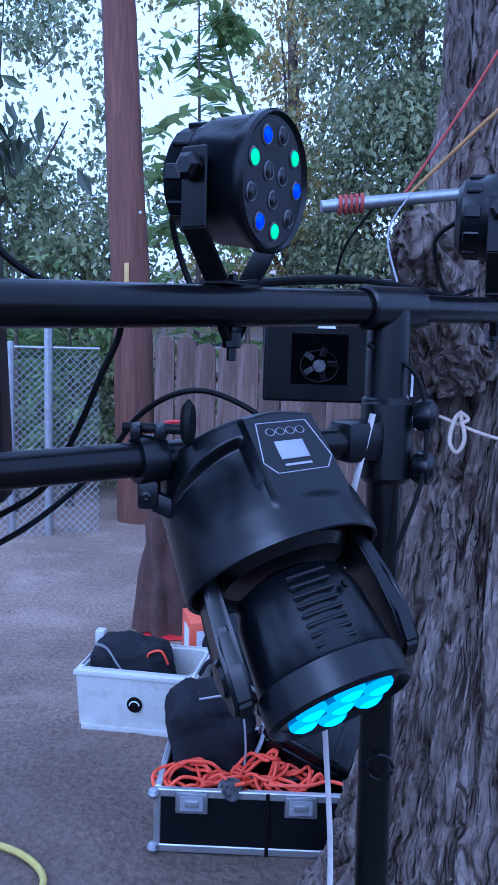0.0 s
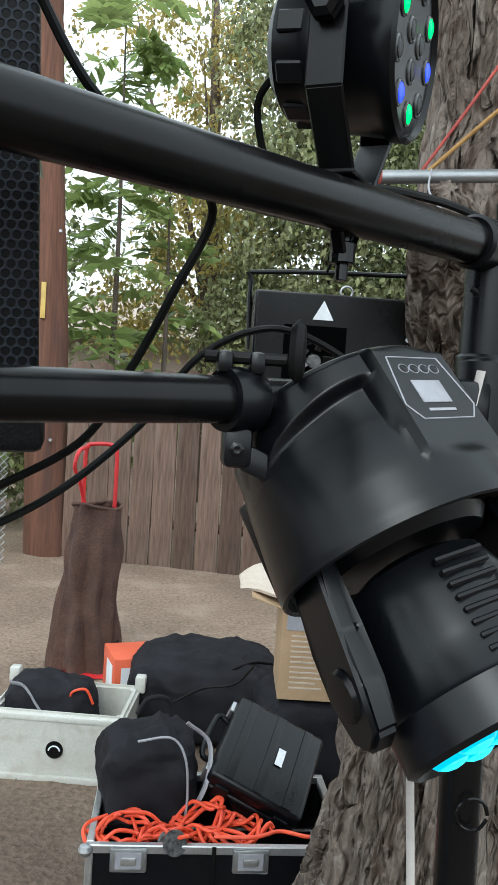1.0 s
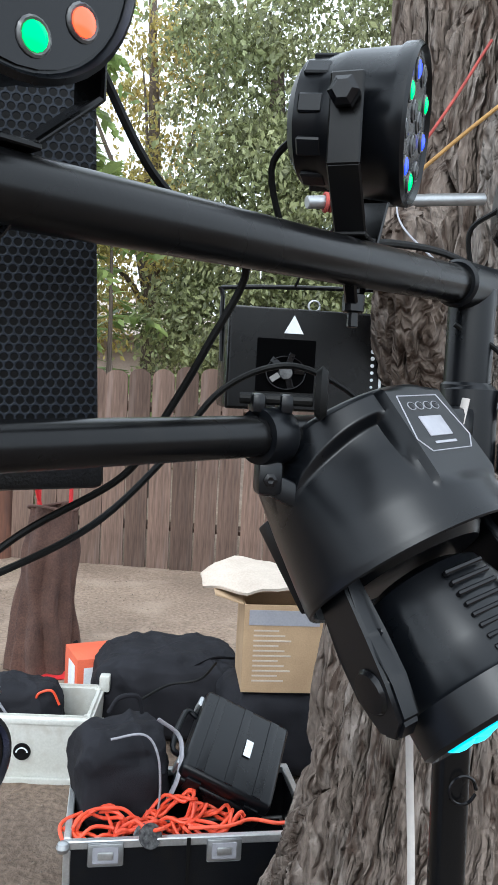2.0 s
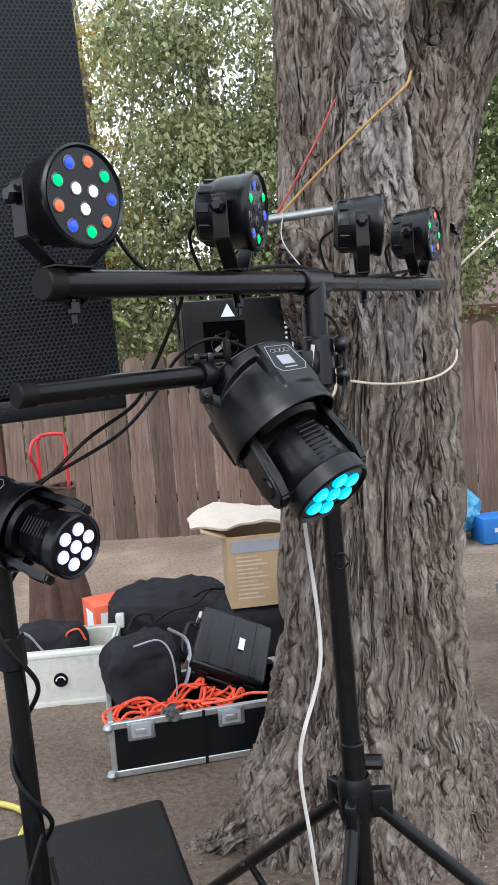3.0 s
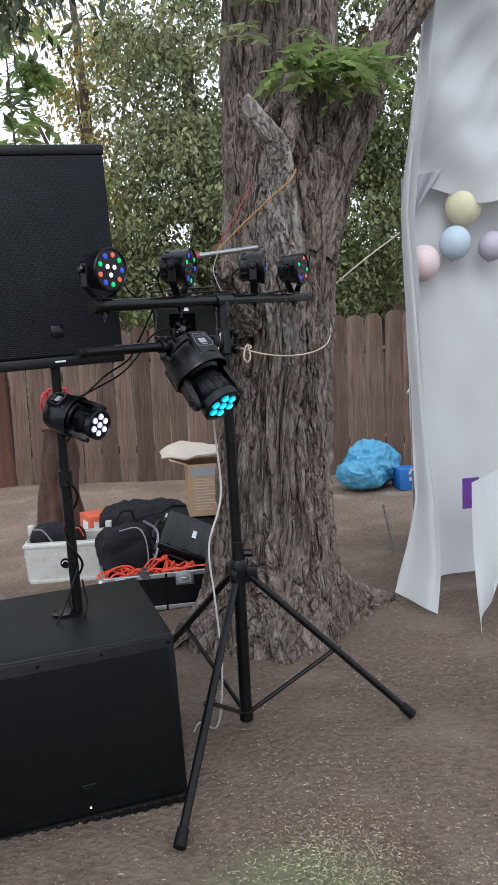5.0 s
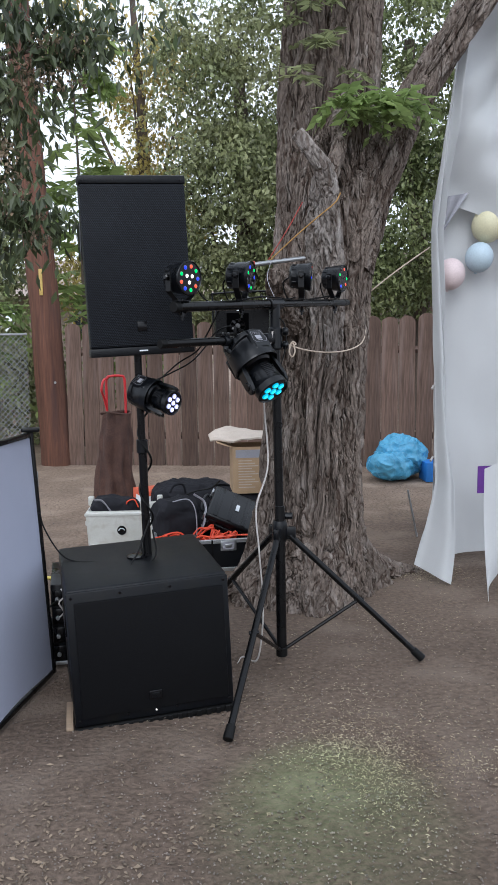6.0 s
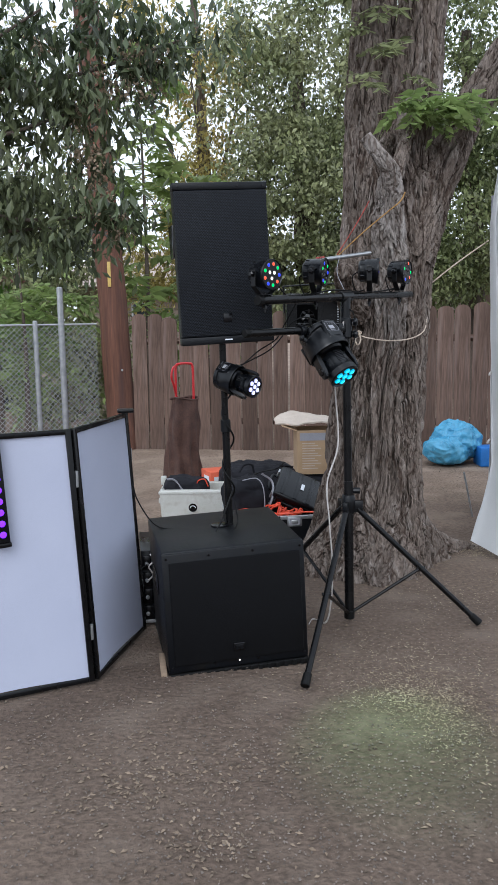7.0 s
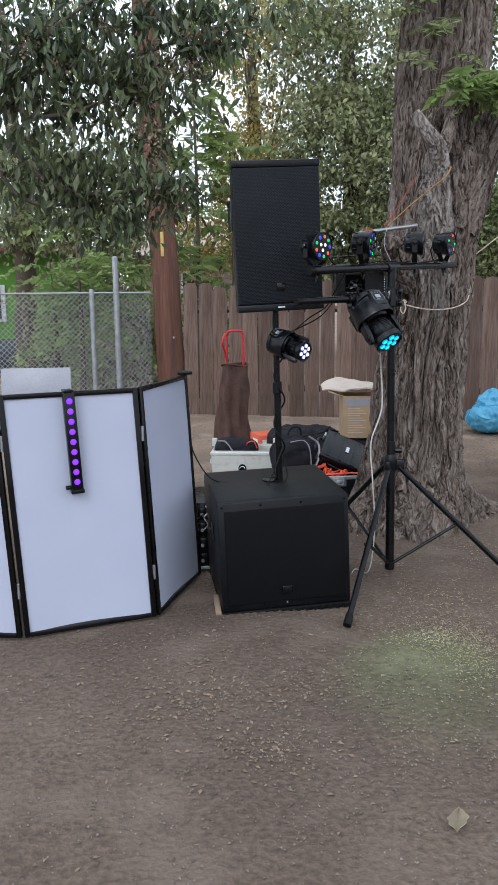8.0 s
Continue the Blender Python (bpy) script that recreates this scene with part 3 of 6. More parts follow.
chain_post(0.42, 2.0, 0.036)
chain_post(0.72, 1.62, 0.028)
for s in (2.0, 3.6):
    chain_post(s, 1.62, 0.028)
part("top_rail", rod(CA + Vector((0, 0, 1.57)), CB + Vector((0, 0, 1.57)), 0.012, seg=8), M_steel, chain)
verts, faces = [], []
CELL, H = 0.062, 1.56
clen = (CB - CA).length
for sgn in (1, -1):
    k = -int(H / CELL) - 1 if sgn > 0 else 0
    while k * CELL < clen + (H if sgn < 0 else 0):
        s0 = k * CELL
        a, b = (s0, 0.0), (s0 + sgn * H, H)
        k += 1
        lo_t = max(0.0, (-a[0] / H) if sgn > 0 else ((a[0] - clen) / H))
        hi_t = min(1.0, ((clen - a[0]) / H) if sgn > 0 else (a[0] / H))
        if hi_t <= lo_t:
            continue
        ends = []
        for t in (lo_t, hi_t):
            q = CA + crun * (a[0] + sgn * H * t)
            ends.append(Vector((q.x, q.y, H * t)))
        d = (ends[1] - ends[0]).normalized()
        o1 = Vector((-crun.y, crun.x, 0)) * 0.003
        o2 = d.cross(o1).normalized() * 0.003
        base = len(verts)
        for e in ends:
            verts += [e + o1, e + o2, e - o1, e - o2]
        faces += [(base + i, base + (i + 1) % 4, base + 4 + (i + 1) % 4, base + 4 + i) for i in range(4)]
me = bpy.data.meshes.new("wire_mesh")
me.from_pydata(verts, [], faces)
part("wire_mesh", me, M_steel, chain, smooth=0)["kind"] = "stuff"

# ---- houses beyond the fences ----
house = thing("green_house", "bright lime green stucco house with small barred window", "house")
part("wall", box((-8.0, 13.0, 0), (-3.0, 18, 2.35), 0.02), M_stucco, house)
roof = part("roof", box((-8.6, 12.5, 2.35), (-2.6, 18.4, 2.5), 0.02), M_roof, house)
win = part("window", box((-5.2, 12.94, 1.05), (-4.15, 12.995, 1.75), 0.01), M_pale, house, "small barred window")
part("pane", box((-5.12, 12.925, 1.1), (-4.23, 12.937, 1.7), 0.004), M_window, win)
for i in range(5):
    part("bar", rod((-5.05 + 0.19 * i, 12.9, 1.08), (-5.05 + 0.19 * i, 12.9, 1.72), 0.012, seg=6), M_pale, win)
part("skirting", box((-8.02, 12.9, 0), (-2.98, 12.99, 0.72), 0.01), M_window, house, "dark lower wall")

house = thing("beige_house", "beige stucco house with low roof behind fence", "house")
part("wall", box((-1.9, 15.0, 0), (2.2, 20, 2.35), 0.02), M_beige, house)
b = bmesh.new()
vs = [b.verts.new(q) for q in ((-2.4, 14.4, 2.35), (2.7, 14.4, 2.35), (2.7, 20.5, 2.35), (-2.4, 20.5, 2.35), (-1.5, 17.5, 3.3), (1.8, 17.5, 3.3))]
for f in ((0, 1, 5, 4), (2, 3, 4, 5), (1, 2, 5), (3, 0, 4), (3, 2, 1, 0)):
    b.faces.new([vs[i] for i in f])
part("roof", b, M_beige, house)
win = part("window", box((-0.75, 14.94, 1.55), (-0.35, 14.995, 2.05), 0.01), M_pale, house)
part("pane", box((-0.71, 14.92, 1.6), (-0.39, 14.937, 2.0), 0.004), M_window, win)

house = thing("shingled_house", "house with brown shingled roof behind fence", "house")
part("wall", box((5.6, 12.2, 0), (12, 18, 2.2), 0.02), M_beige, house)
roof_slope = part("roof", box((5.2, 11.6, 2.16), (12.4, 18.6, 2.24), 0.01), M_roof, house)
shingle = box((-0.24, -0.17, -0.012), (0.24, 0.17, 0.012), 0.0)
me = bpy.data.meshes.new("shingle")
shingle.to_mesh(me)
shingle.free()
me.materials.append(M_roof)
for row in range(9):
    for k in range(13):
        ob = new("shingle", me)
        ob.parent = roof_slope
        ob.matrix_world = pose(5.5 + 0.5 * k + 0.25 * (row % 2), 11.7 + 0.26 * row, 2.27 + 0.11 * row, 23, 0, 0)
part("fascia", box((5.2, 11.52, 2.05), (12.4, 11.59, 2.2), 0.005), M_pole, house)

# ---- trees ----
def tree(name, label, spots, blobs, per, size, width, material, seed, droop=0.3, limbs=(), bark=None, spread=1.0):
    """A tree: furrowed trunk and limbs, and a crown of many leaves in uneven clumps."""
    t = thing(name, label, "tree")
    part("trunk", trunk_mesh("trunk", spots, 28, 60, 0.012, 0.6), bark or M_bark_far, t)
    for pts in limbs:
        part("limb", tube([q[:3] for q in pts], lambda u, a=pts[0][3], z=pts[-1][3]: a + (z - a) * u, 8, 6), bark or M_bark_far, t)
    r = np.random.default_rng(seed)
    part("crown", leaves("crown", clumps(r, blobs, per, spread), size, width, r, droop), material, t, smooth=0)
    return t


def limbs_to(base, targets, r=0.06):
    return [[(*base, r), *[tuple(base[i] + (q[i] - base[i]) * f + (0.15 if i == 2 else 0.1) * math.sin(9 * f + q[0]) for i in range(3)) + (r * (1 - f),) for f in (0.35, 0.7)], (*q, 0.008)] for q in targets]


tree("broadleaf_tree", "tall dusty green broadleaf tree behind fence", [(2.0, 10.2, -0.1, 0.2), (2.1, 10.3, 2.5, 0.16), (1.9, 10.4, 6, 0.08)],
     [((1.9, 9.6, 3.3), (1.3, 1.1, 1.5), 120), ((2.2, 9.8, 5.4), (1.8, 1.3, 1.6), 130), ((1.3, 10.0, 2.2), (0.9, 0.7, 0.7), 45), ((2.9, 9.4, 2.4), (0.9, 0.8, 0.8), 45)], 150, 0.09, 0.27, M_leaf, 11, 0.55,
     limbs_to((2.05, 10.3, 2.0), [(0.9, 9.8, 3.8), (3.2, 9.6, 4.2), (1.6, 9.3, 4.6), (2.7, 10, 6.0)]))
tree("broadleaf_tree", "dense dark green tree behind fence and tent", [(4.6, 9.6, -0.1, 0.22), (4.7, 9.7, 2.5, 0.18), (4.5, 9.8, 6, 0.08)],
     [((4.4, 9.0, 3.2), (1.6, 1.2, 1.4), 110), ((4.6, 9.2, 5.2), (1.9, 1.2, 1.7), 110), ((6.3, 8.8, 4.6), (1.4, 1.2, 1.6), 80), ((3.4, 8.8, 2.2), (0.8, 0.8, 0.6), 40)], 145, 0.09, 0.27, M_leaf_mid, 12, 0.55,
     limbs_to((4.65, 9.7, 2.0), [(3.4, 9.2, 4.0), (5.9, 9.2, 4.4), (4.2, 8.9, 4.8), (6.4, 9, 5.4)]))
tree("turning_tree", "thin yellowing tree with sky showing through", [(0.5, 11.2, -0.1, 0.14), (0.6, 11.3, 3.0, 0.11), (0.4, 11.4, 7, 0.05)],
     [((0.5, 11.0, 3.4), (1.0, 0.9, 1.0), 55), ((0.9, 11.2, 5.2), (1.0, 0.9, 1.3), 42), ((-0.3, 11.2, 2.5), (0.6, 0.7, 0.5), 22), ((-0.5, 11.6, 6.4), (1.0, 0.9, 0.9), 14)], 85, 0.095, 0.26, M_leaf_yellow, 13, 0.5,
     limbs_to((0.55, 11.3, 2.4), [(-0.4, 11, 3.6), (1.3, 11, 4.6), (0.3, 11.2, 5.8), (1.2, 11.2, 6.2), (-0.6, 11.5, 6.4)], 0.05))
tree("shade_tree", "green tree beyond chain-link fence", [(-3.4, 10.5, -0.1, 0.2), (-3.3, 10.5, 2.5, 0.16), (-3.5, 10.6, 6, 0.06)],
     [((-3.2, 10.0, 3.0), (1.4, 1.0, 0.8), 60), ((-1.9, 9.6, 2.6), (0.6, 0.7, 0.6), 30), ((-2.4, 10.4, 4.6), (1.2, 1.0, 1.5), 30), ((-1.4, 10.6, 3.4), (0.5, 0.7, 0.7), 12), ((-5.4, 10.4, 3.4), (1.3, 1.0, 0.9), 22), ((-2.2, 9.3, 1.2), (0.8, 0.5, 1.1), 55), ((-1.3, 9.5, 0.9), (0.5, 0.4, 0.9), 26)], 100, 0.105, 0.25, M_leaf, 14, 0.5,
     limbs_to((-3.3, 10.5, 2.2), [(-4.4, 10, 4.0), (-2.2, 10, 4.2), (-3, 10.2, 5.6)]))
over_tree = tree("overhanging_tree", "tree with drooping narrow dark leaves over the yard", [(-3.2, 2.8, -0.1, 0.15), (-3.15, 2.75, 1.5, 0.12), (-3.0, 2.7, 3.8, 0.07)],
     [((-1.98, 2.6, 3.16), (0.38, 0.26, 0.3), 20), ((-1.54, 2.6, 3.01), (0.38, 0.26, 0.3), 20), ((-1.11, 2.56, 2.86), (0.26, 0.22, 0.34), 16), ((-1.9, 2.6, 2.45), (0.3, 0.22, 0.26), 16), ((-1.45, 2.6, 2.34), (0.26, 0.22, 0.26), 14), ((-0.78, 2.6, 3.31), (0.3, 0.22, 0.22), 11), ((-1.04, 2.56, 2.26), (0.22, 0.19, 0.22), 10), ((-0.48, 2.6, 3.46), (0.26, 0.22, 0.19), 6), ((-1.23, 2.6, 2.04), (0.15, 0.11, 0.11), 4), ((-2.2, 2.6, 2.79), (0.3, 0.22, 0.38), 11), ((-1.38, 2.6, 3.54), (0.68, 0.3, 0.22), 19)],
     42, 0.1, 0.18, M_leaf_dark, 15, 0.95, limbs_to((-3.05, 2.7, 2.7), [(-1.9, 2.6, 3.01), (-1.15, 2.6, 2.94), (-0.48, 2.6, 3.39), (-1.38, 2.6, 3.54), (-1.04, 2.56, 2.26), (-1.38, 2.6, 2.19), (-1.98, 2.6, 2.34)], 0.03), spread=0.6)
rng = np.random.default_rng(31)
heads = [((-1.05, 2.5, 2.75), (0.2, 0.12, 0.4), 9), ((-0.95, 2.5, 2.3), (0.18, 0.12, 0.25), 5), ((-0.85, 2.55, 3.2), (0.35, 0.15, 0.2), 8), ((-1.7, 2.5, 3.2), (0.5, 0.15, 0.2), 6)]
part("tan_foliage", leaves("tan_foliage", clumps(rng, heads, 70, 0.22), 0.028, 0.35, rng, 0.4), M_seed, over_tree, "dry tan seed heads", smooth=0)["kind"] = "stuff"


def frond(b, base, way, length, pairs, leaf, sag=0.35):
    """A compound leaf: a thin arched stalk with leaflets in pairs."""
    way, side = Vector(way).normalized(), Vector(way).normalized().cross(Vector((0, 0, 1))).normalized()
    pts = [Vector(base) + way * length * u + Vector((0, 0, -sag * length * u * u)) for u in np.linspace(0, 1, 6)]
    tube(pts, lambda u: 0.004 * (1.2 - u), 4, 2, b)
    for i in range(pairs):
        u = 0.18 + 0.8 * i / pairs
        q = Vector(base) + way * length * u + Vector((0, 0, -sag * length * u * u))
        ln = leaf * (0.55 + math.sin(math.pi * min(u * 0.95, 1)) * 0.55)
        for sg in (-1, 1):
            d = (side * sg + way * random.uniform(0.2, 0.5) + Vector((0, 0, random.uniform(-1.0, 0.1)))).normalized()
            n = d.cross(way).normalized()
            w = (d.cross(n).normalized() + n * random.uniform(-0.6, 0.6)) * ln * 0.17
            v = [b.verts.new(p) for p in (q, q + d * ln * 0.4 + w, q + d * ln, q + d * ln * 0.4 - w)]
            b.faces.new((v[0], v[1], v[2]))
            b.faces.new((v[0], v[2], v[3]))


def shrub(name, label, base, fronds, leaf, seed, stalk):
    rnd = random.Random(seed)
    t = thing(name, label, "plant", Matrix.Translation(base))
    part("stem", tube([(0, 0, -0.05), (0.03, 0, stalk * 0.5), (-0.02, 0.05, stalk)], lambda u: 0.04 * (1.15 - u), 8, 6), M_bark_far, t)
    for k in range(fronds):
        a = rnd.uniform(0, 6.28)
        b = bmesh.new()
        z = stalk * rnd.uniform(0.35, 1.0)
        frond(b, (0, 0, z), (math.cos(a), math.sin(a), rnd.uniform(0.0, 0.9)), rnd.uniform(0.5, 1.0), 10, leaf, rnd.uniform(0.5, 1.1))
        part("frond", b, M_frond, t, smooth=0)


shrub("fern_shrub", "feathery green compound-leaved shrub behind chain-link fence", (-1.75, 8.0, 0), 26, 0.16, 1, 2.1)
shrub("fern_shrub", "feathery green compound-leaved shrub behind chain-link fence", (-2.6, 8.2, 0), 28, 0.16, 2, 2.0)
shrub("compound_leaf_sapling", "young sapling with long compound leaves behind fence", (-0.6, 9.0, 0), 44, 0.25, 3, 5.4)
shrub("compound_leaf_sapling", "young sapling with long compound leaves behind fence", (-0.05, 9.3, 0), 20, 0.24, 4, 4.0)
shrub("fern_shrub", "tall feathery green shrub beyond the chain-link fence", (-2.2, 7.7, 0), 34, 0.17, 7, 2.5)
shrub("broad_shrub", "green shrub rising over the board fence", (0.0, 8.3, 0), 14, 0.17, 6, 1.75)

# ---- the big tree ----
def root_flare(t, s):
    h = max(0.0, 1 - s / 0.55) ** 2
    return h * (0.10 * max(0, math.cos(3 * t - 0.4)) + 0.08 * max(0, math.cos(2 * t - 0.9)) + 0.05 * math.cos(5 * t + 1))


big = thing("old_tree", "old tree with deeply furrowed grey-brown bark and forked trunk", "tree")
me = trunk_mesh("trunk", [(0.600, 1.98, -0.06, 0.448), (0.607, 1.98, 0.10, 0.408), (0.606, 1.97, 0.30, 0.351), (0.625, 1.96, 0.60, 0.305), (0.635, 1.95, 0.90, 0.290), (0.660, 1.95, 1.30, 0.275), (0.695, 1.95, 1.70, 0.255), (0.735, 1.95, 2.05, 0.260), (0.775, 1.95, 2.35, 0.255), (0.795, 1.97, 2.60, 0.190), (0.795, 1.99, 2.75, 0.070)], 360, 620, 0.028, 1.0, 0.03, root_flare)
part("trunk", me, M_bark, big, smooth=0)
for pts in ([(0.63, 2.05, 1.9, 0.2), (0.615, 2.08, 2.5, 0.165), (0.635, 2.1, 3.1, 0.145), (0.69, 2.15, 4.6, 0.125)],
            [(0.76, 2.0, 2.1, 0.2), (0.825, 1.96, 2.6, 0.175), (0.885, 1.95, 3.1, 0.155), (0.96, 1.95, 4.6, 0.13)],
            [(0.8, 1.92, 1.95, 0.2), (0.98, 1.9, 2.4, 0.14), (1.17, 1.88, 2.78, 0.11), (1.5, 1.85, 3.3, 0.10), (2.0, 1.8, 4.0, 0.08)]):
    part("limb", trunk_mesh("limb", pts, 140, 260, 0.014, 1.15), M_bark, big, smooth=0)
part("limb", trunk_mesh("limb", [(0.68, 1.80, 1.35, 0.09), (0.645, 1.74, 1.8, 0.12), (0.61, 1.64, 2.1, 0.10), (0.585, 1.55, 2.34, 0.07), (0.60, 1.54, 2.43, 0.035)], 90, 150, 0.012, 1.4), M_dead, big, smooth=0)
part("broken_stub", trunk_mesh("broken_stub", [(0.60, 1.55, 2.28, 0.06), (0.55, 1.49, 2.40, 0.05), (0.485, 1.49, 2.48, 0.042), (0.42, 1.51, 2.565, 0.036)], 50, 60, 0.005, 1.5), M_dead, big, "short grey broken branch stub")
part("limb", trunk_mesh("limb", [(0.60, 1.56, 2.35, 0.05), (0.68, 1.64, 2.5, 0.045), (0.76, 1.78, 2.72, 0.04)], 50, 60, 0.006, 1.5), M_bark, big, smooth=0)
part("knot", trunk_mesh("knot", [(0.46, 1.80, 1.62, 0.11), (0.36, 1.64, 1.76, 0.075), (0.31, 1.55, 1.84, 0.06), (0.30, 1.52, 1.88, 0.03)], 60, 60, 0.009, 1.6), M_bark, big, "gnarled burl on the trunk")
for pts in ([(0.8, 1.98, 0.3, 0.14), (1.02, 2.06, 0.1, 0.11), (1.25, 2.15, 0.0, 0.075), (1.55, 2.2, -0.05, 0.03)],
            [(0.4, 1.86, 0.28, 0.14), (0.2, 1.86, 0.1, 0.10), (0.05, 1.9, 0.0, 0.07), (-0.12, 1.95, -0.05, 0.03)],
            [(0.6, 1.75, 0.25, 0.13), (0.56, 1.62, 0.06, 0.10), (0.5, 1.5, -0.03, 0.05)]):
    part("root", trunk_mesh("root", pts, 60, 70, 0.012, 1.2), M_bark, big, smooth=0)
rnd = random.Random(8)
b = bmesh.new()
for k in range(34):
    a = rnd.uniform(2.6, 6.6)
    frond(b, (0.72 + rnd.uniform(0, 0.38), 1.66 + rnd.uniform(-0.08, 0.08), 2.74 + rnd.uniform(-0.02, 0.1)), (math.cos(a), math.sin(a) * 0.8, 0.3), rnd.uniform(0.14, 0.26), 6, 0.1, 1.1)
part("leaf_sprig", b, M_frond, big, "fresh green compound leaves at the fork", smooth=0)
b = bmesh.new()
for k in range(30):
    a = rnd.uniform(2.2, 5.2)
    frond(b, (0.5 + rnd.uniform(-0.06, 0.26), 1.84, 2.9 + rnd.uniform(-0.05, 0.7)), (math.cos(a), math.sin(a), 0.3), rnd.uniform(0.22, 0.36), 7, 0.08, 0.6)
part("leaf_sprig", b, M_leaf, big, "dull green compound leaves on the stem", smooth=0)
# ---- loudspeakers ----
sub = thing("subwoofer", "large black subwoofer box with steel front grille", "subwoofer", pose(-0.788, 0.452, -0.004, 0, -2.2, 3.0))
W, D, Hh = 0.648, 0.70, 0.566
part("cabinet", box((0, 0.02, 0.008), (W, D, Hh), 0.012, 3), M_box, sub)
part("front_frame", box((0.0, 0.0, 0.008), (W, 0.019, Hh - 0.004), 0.008), M_box, sub)
part("grille", box((0.03, -0.012, 0.045), (W - 0.022, -0.001, Hh - 0.045), 0.005), M_mesh_fine, sub, "fine black perforated grille")
plate = part("badge", box((W / 2 - 0.026, -0.02, 0.085), (W / 2 + 0.026, -0.0125, 0.125), 0.004), M_gloss, sub, "small dark maker's plate")
part("badge_mark", box((W / 2 - 0.016, -0.0225, 0.094), (W / 2 + 0.016, -0.0205, 0.116), 0.001), M_plastic, plate)
for x in (0.02, 0.21, 0.41, W - 0.02):
    for z in (Hh - 0.025, 0.035):
        part("screw", rod((x, -0.004, z), (x, 0.002, z), 0.006, seg=8), M_gloss, sub)
part("side_handle", box((-0.006, 0.24, 0.3), (-0.0005, 0.46, 0.39), 0.004), M_gloss, sub, "recessed side handle")
part("pole_socket", lathe([(0, 0), (0.045, 0), (0.045, 0.008), (0.024, 0.012), (0, 0.012)], 24, Matrix.Translation((0.33, 0.39, Hh + 0.0005))), M_gloss, sub)
for x in (0.05, W - 0.05):
    for y in (0.06, D - 0.06):
        part("foot", rod((x, y, 0.0), (x, y, 0.02), 0.022, seg=12), M_rubber, sub)
part("indicator", rod((W / 2, -0.004, 0.034), (W / 2, 0.0, 0.034), 0.003, seg=8), L_white, sub)
mat_tile = thing("floor_mat", "thin black interlocking rubber mat under the subwoofer", "mat", pose(-0.79, 0.447, -0.006, 0, -2.2, 3.0))
part("tile", box((0, 0, -0.02), (0.65, 0.72, 0.0075), 0.003), M_rubber, mat_tile)
for k in range(16):
    part("tooth", box((0.01 + 0.04 * k, -0.008, -0.02), (0.03 + 0.04 * k, 0.0005, 0.007), 0.003, 1), M_rubber, mat_tile)
tagged(part("wood_strip", box((-0.825, 0.44, 0.0), (-0.797, 0.68, 0.016), 0.003), M_wood), "narrow raw wood strip lying beside the subwoofer", "plank")

spole = thing("speaker_pole", "black steel speaker pole standing in the subwoofer", "pole", pose(-0.452, 0.868, 0.568, 0, -1.2, 0))
part("lower_tube", rod((0, 0, 0), (0, 0, 0.5), 0.0185, seg=20), M_paint, spole)
part("upper_tube", rod((0, 0, 0.5), (0, 0, 0.935), 0.0165, seg=20), M_paint, spole)
part("collar", rod((0, 0, 0.47), (0, 0, 0.53), 0.025, seg=20), M_plastic, spole)

spk = thing("loudspeaker", "black tall two-way loudspeaker with perforated grille on a pole", "loudspeaker", pose(-0.452, 0.755, 1.47, 0, -2.4, 5.5))
b = bmesh.new()
prof = [(-0.215, 0.03), (0.215, 0.03), (0.21, 0.12), (0.14, 0.33), (-0.14, 0.33), (-0.21, 0.12)]
lo, hi = [b.verts.new((x, y, 0.012)) for x, y in prof], [b.verts.new((x, y, 0.712)) for x, y in prof]
b.faces.new(lo)
b.faces.new(hi)
for i in range(6):
    j = (i + 1) % 6
    b.faces.new((lo[i], lo[j], hi[j], hi[i]))
bmesh.ops.bevel(b, geom=b.edges[:], offset=0.012, segments=3, affect="EDGES")
part("cabinet", b, M_box, spk)
part("top_cap", box((-0.22, 0.002, 0.688), (0.22, 0.06, 0.722), 0.006), M_box, spk)
part("bottom_cap", box((-0.22, 0.002, -0.004), (0.22, 0.06, 0.032), 0.006), M_box, spk)
part("grille", box((-0.216, 0.0, 0.033), (0.216, 0.04, 0.687), 0.008, 3), M_mesh, spk, "perforated black steel grille")
part("badge", box((-0.02, -0.005, 0.095), (0.02, -0.0003, 0.135), 0.002), M_gloss, spk)
part("led", box((-0.018, -0.001, 0.012), (0.018, 0.003, 0.018), 0.001), M_pale, spk)
part("handle", box((-0.216, 0.1, 0.4), (-0.2, 0.2, 0.55), 0.006), M_gloss, spk)
for x in (-0.2, -0.08, 0.08, 0.2):
    part("screw", rod((x, -0.001, 0.704), (x, 0.004, 0.704), 0.005, seg=8), M_gloss, spk)

# ---- lighting stand ----
FOOT, HUB, TEE = Vector((0.17, 0.905, 0.05)), Vector((0.175, 0.95, 0.63)), Vector((0.166, 0.984, 1.683))
BAR_L, BAR_R = Vector((-0.342, 0.553, 1.656)), Vector((0.676, 1.46, 1.706))
stand = thing("lighting_stand", "black steel tripod lighting stand with crossbar and side arm", "tripod stand", Matrix())
part("lower_pole", rod(FOOT, HUB + Vector((0, 0, 0.12)), 0.024), M_paint, stand)
part("upper_pole", rod(HUB, TEE - Vector((0, 0, 0.02)), 0.021), M_paint, stand)
hub = part("hub", lathe([(0, -0.05), (0.03, -0.05), (0.036, -0.03), (0.036, 0.03), (0.03, 0.05), (0, 0.05)], 24, Matrix.Translation(HUB)), M_plastic, stand)
FEET = [Vector((-0.222, 0.205, 0.015)), Vector((0.82, 0.765, 0.015)), Vector((-0.12, 1.62, 0.015))]
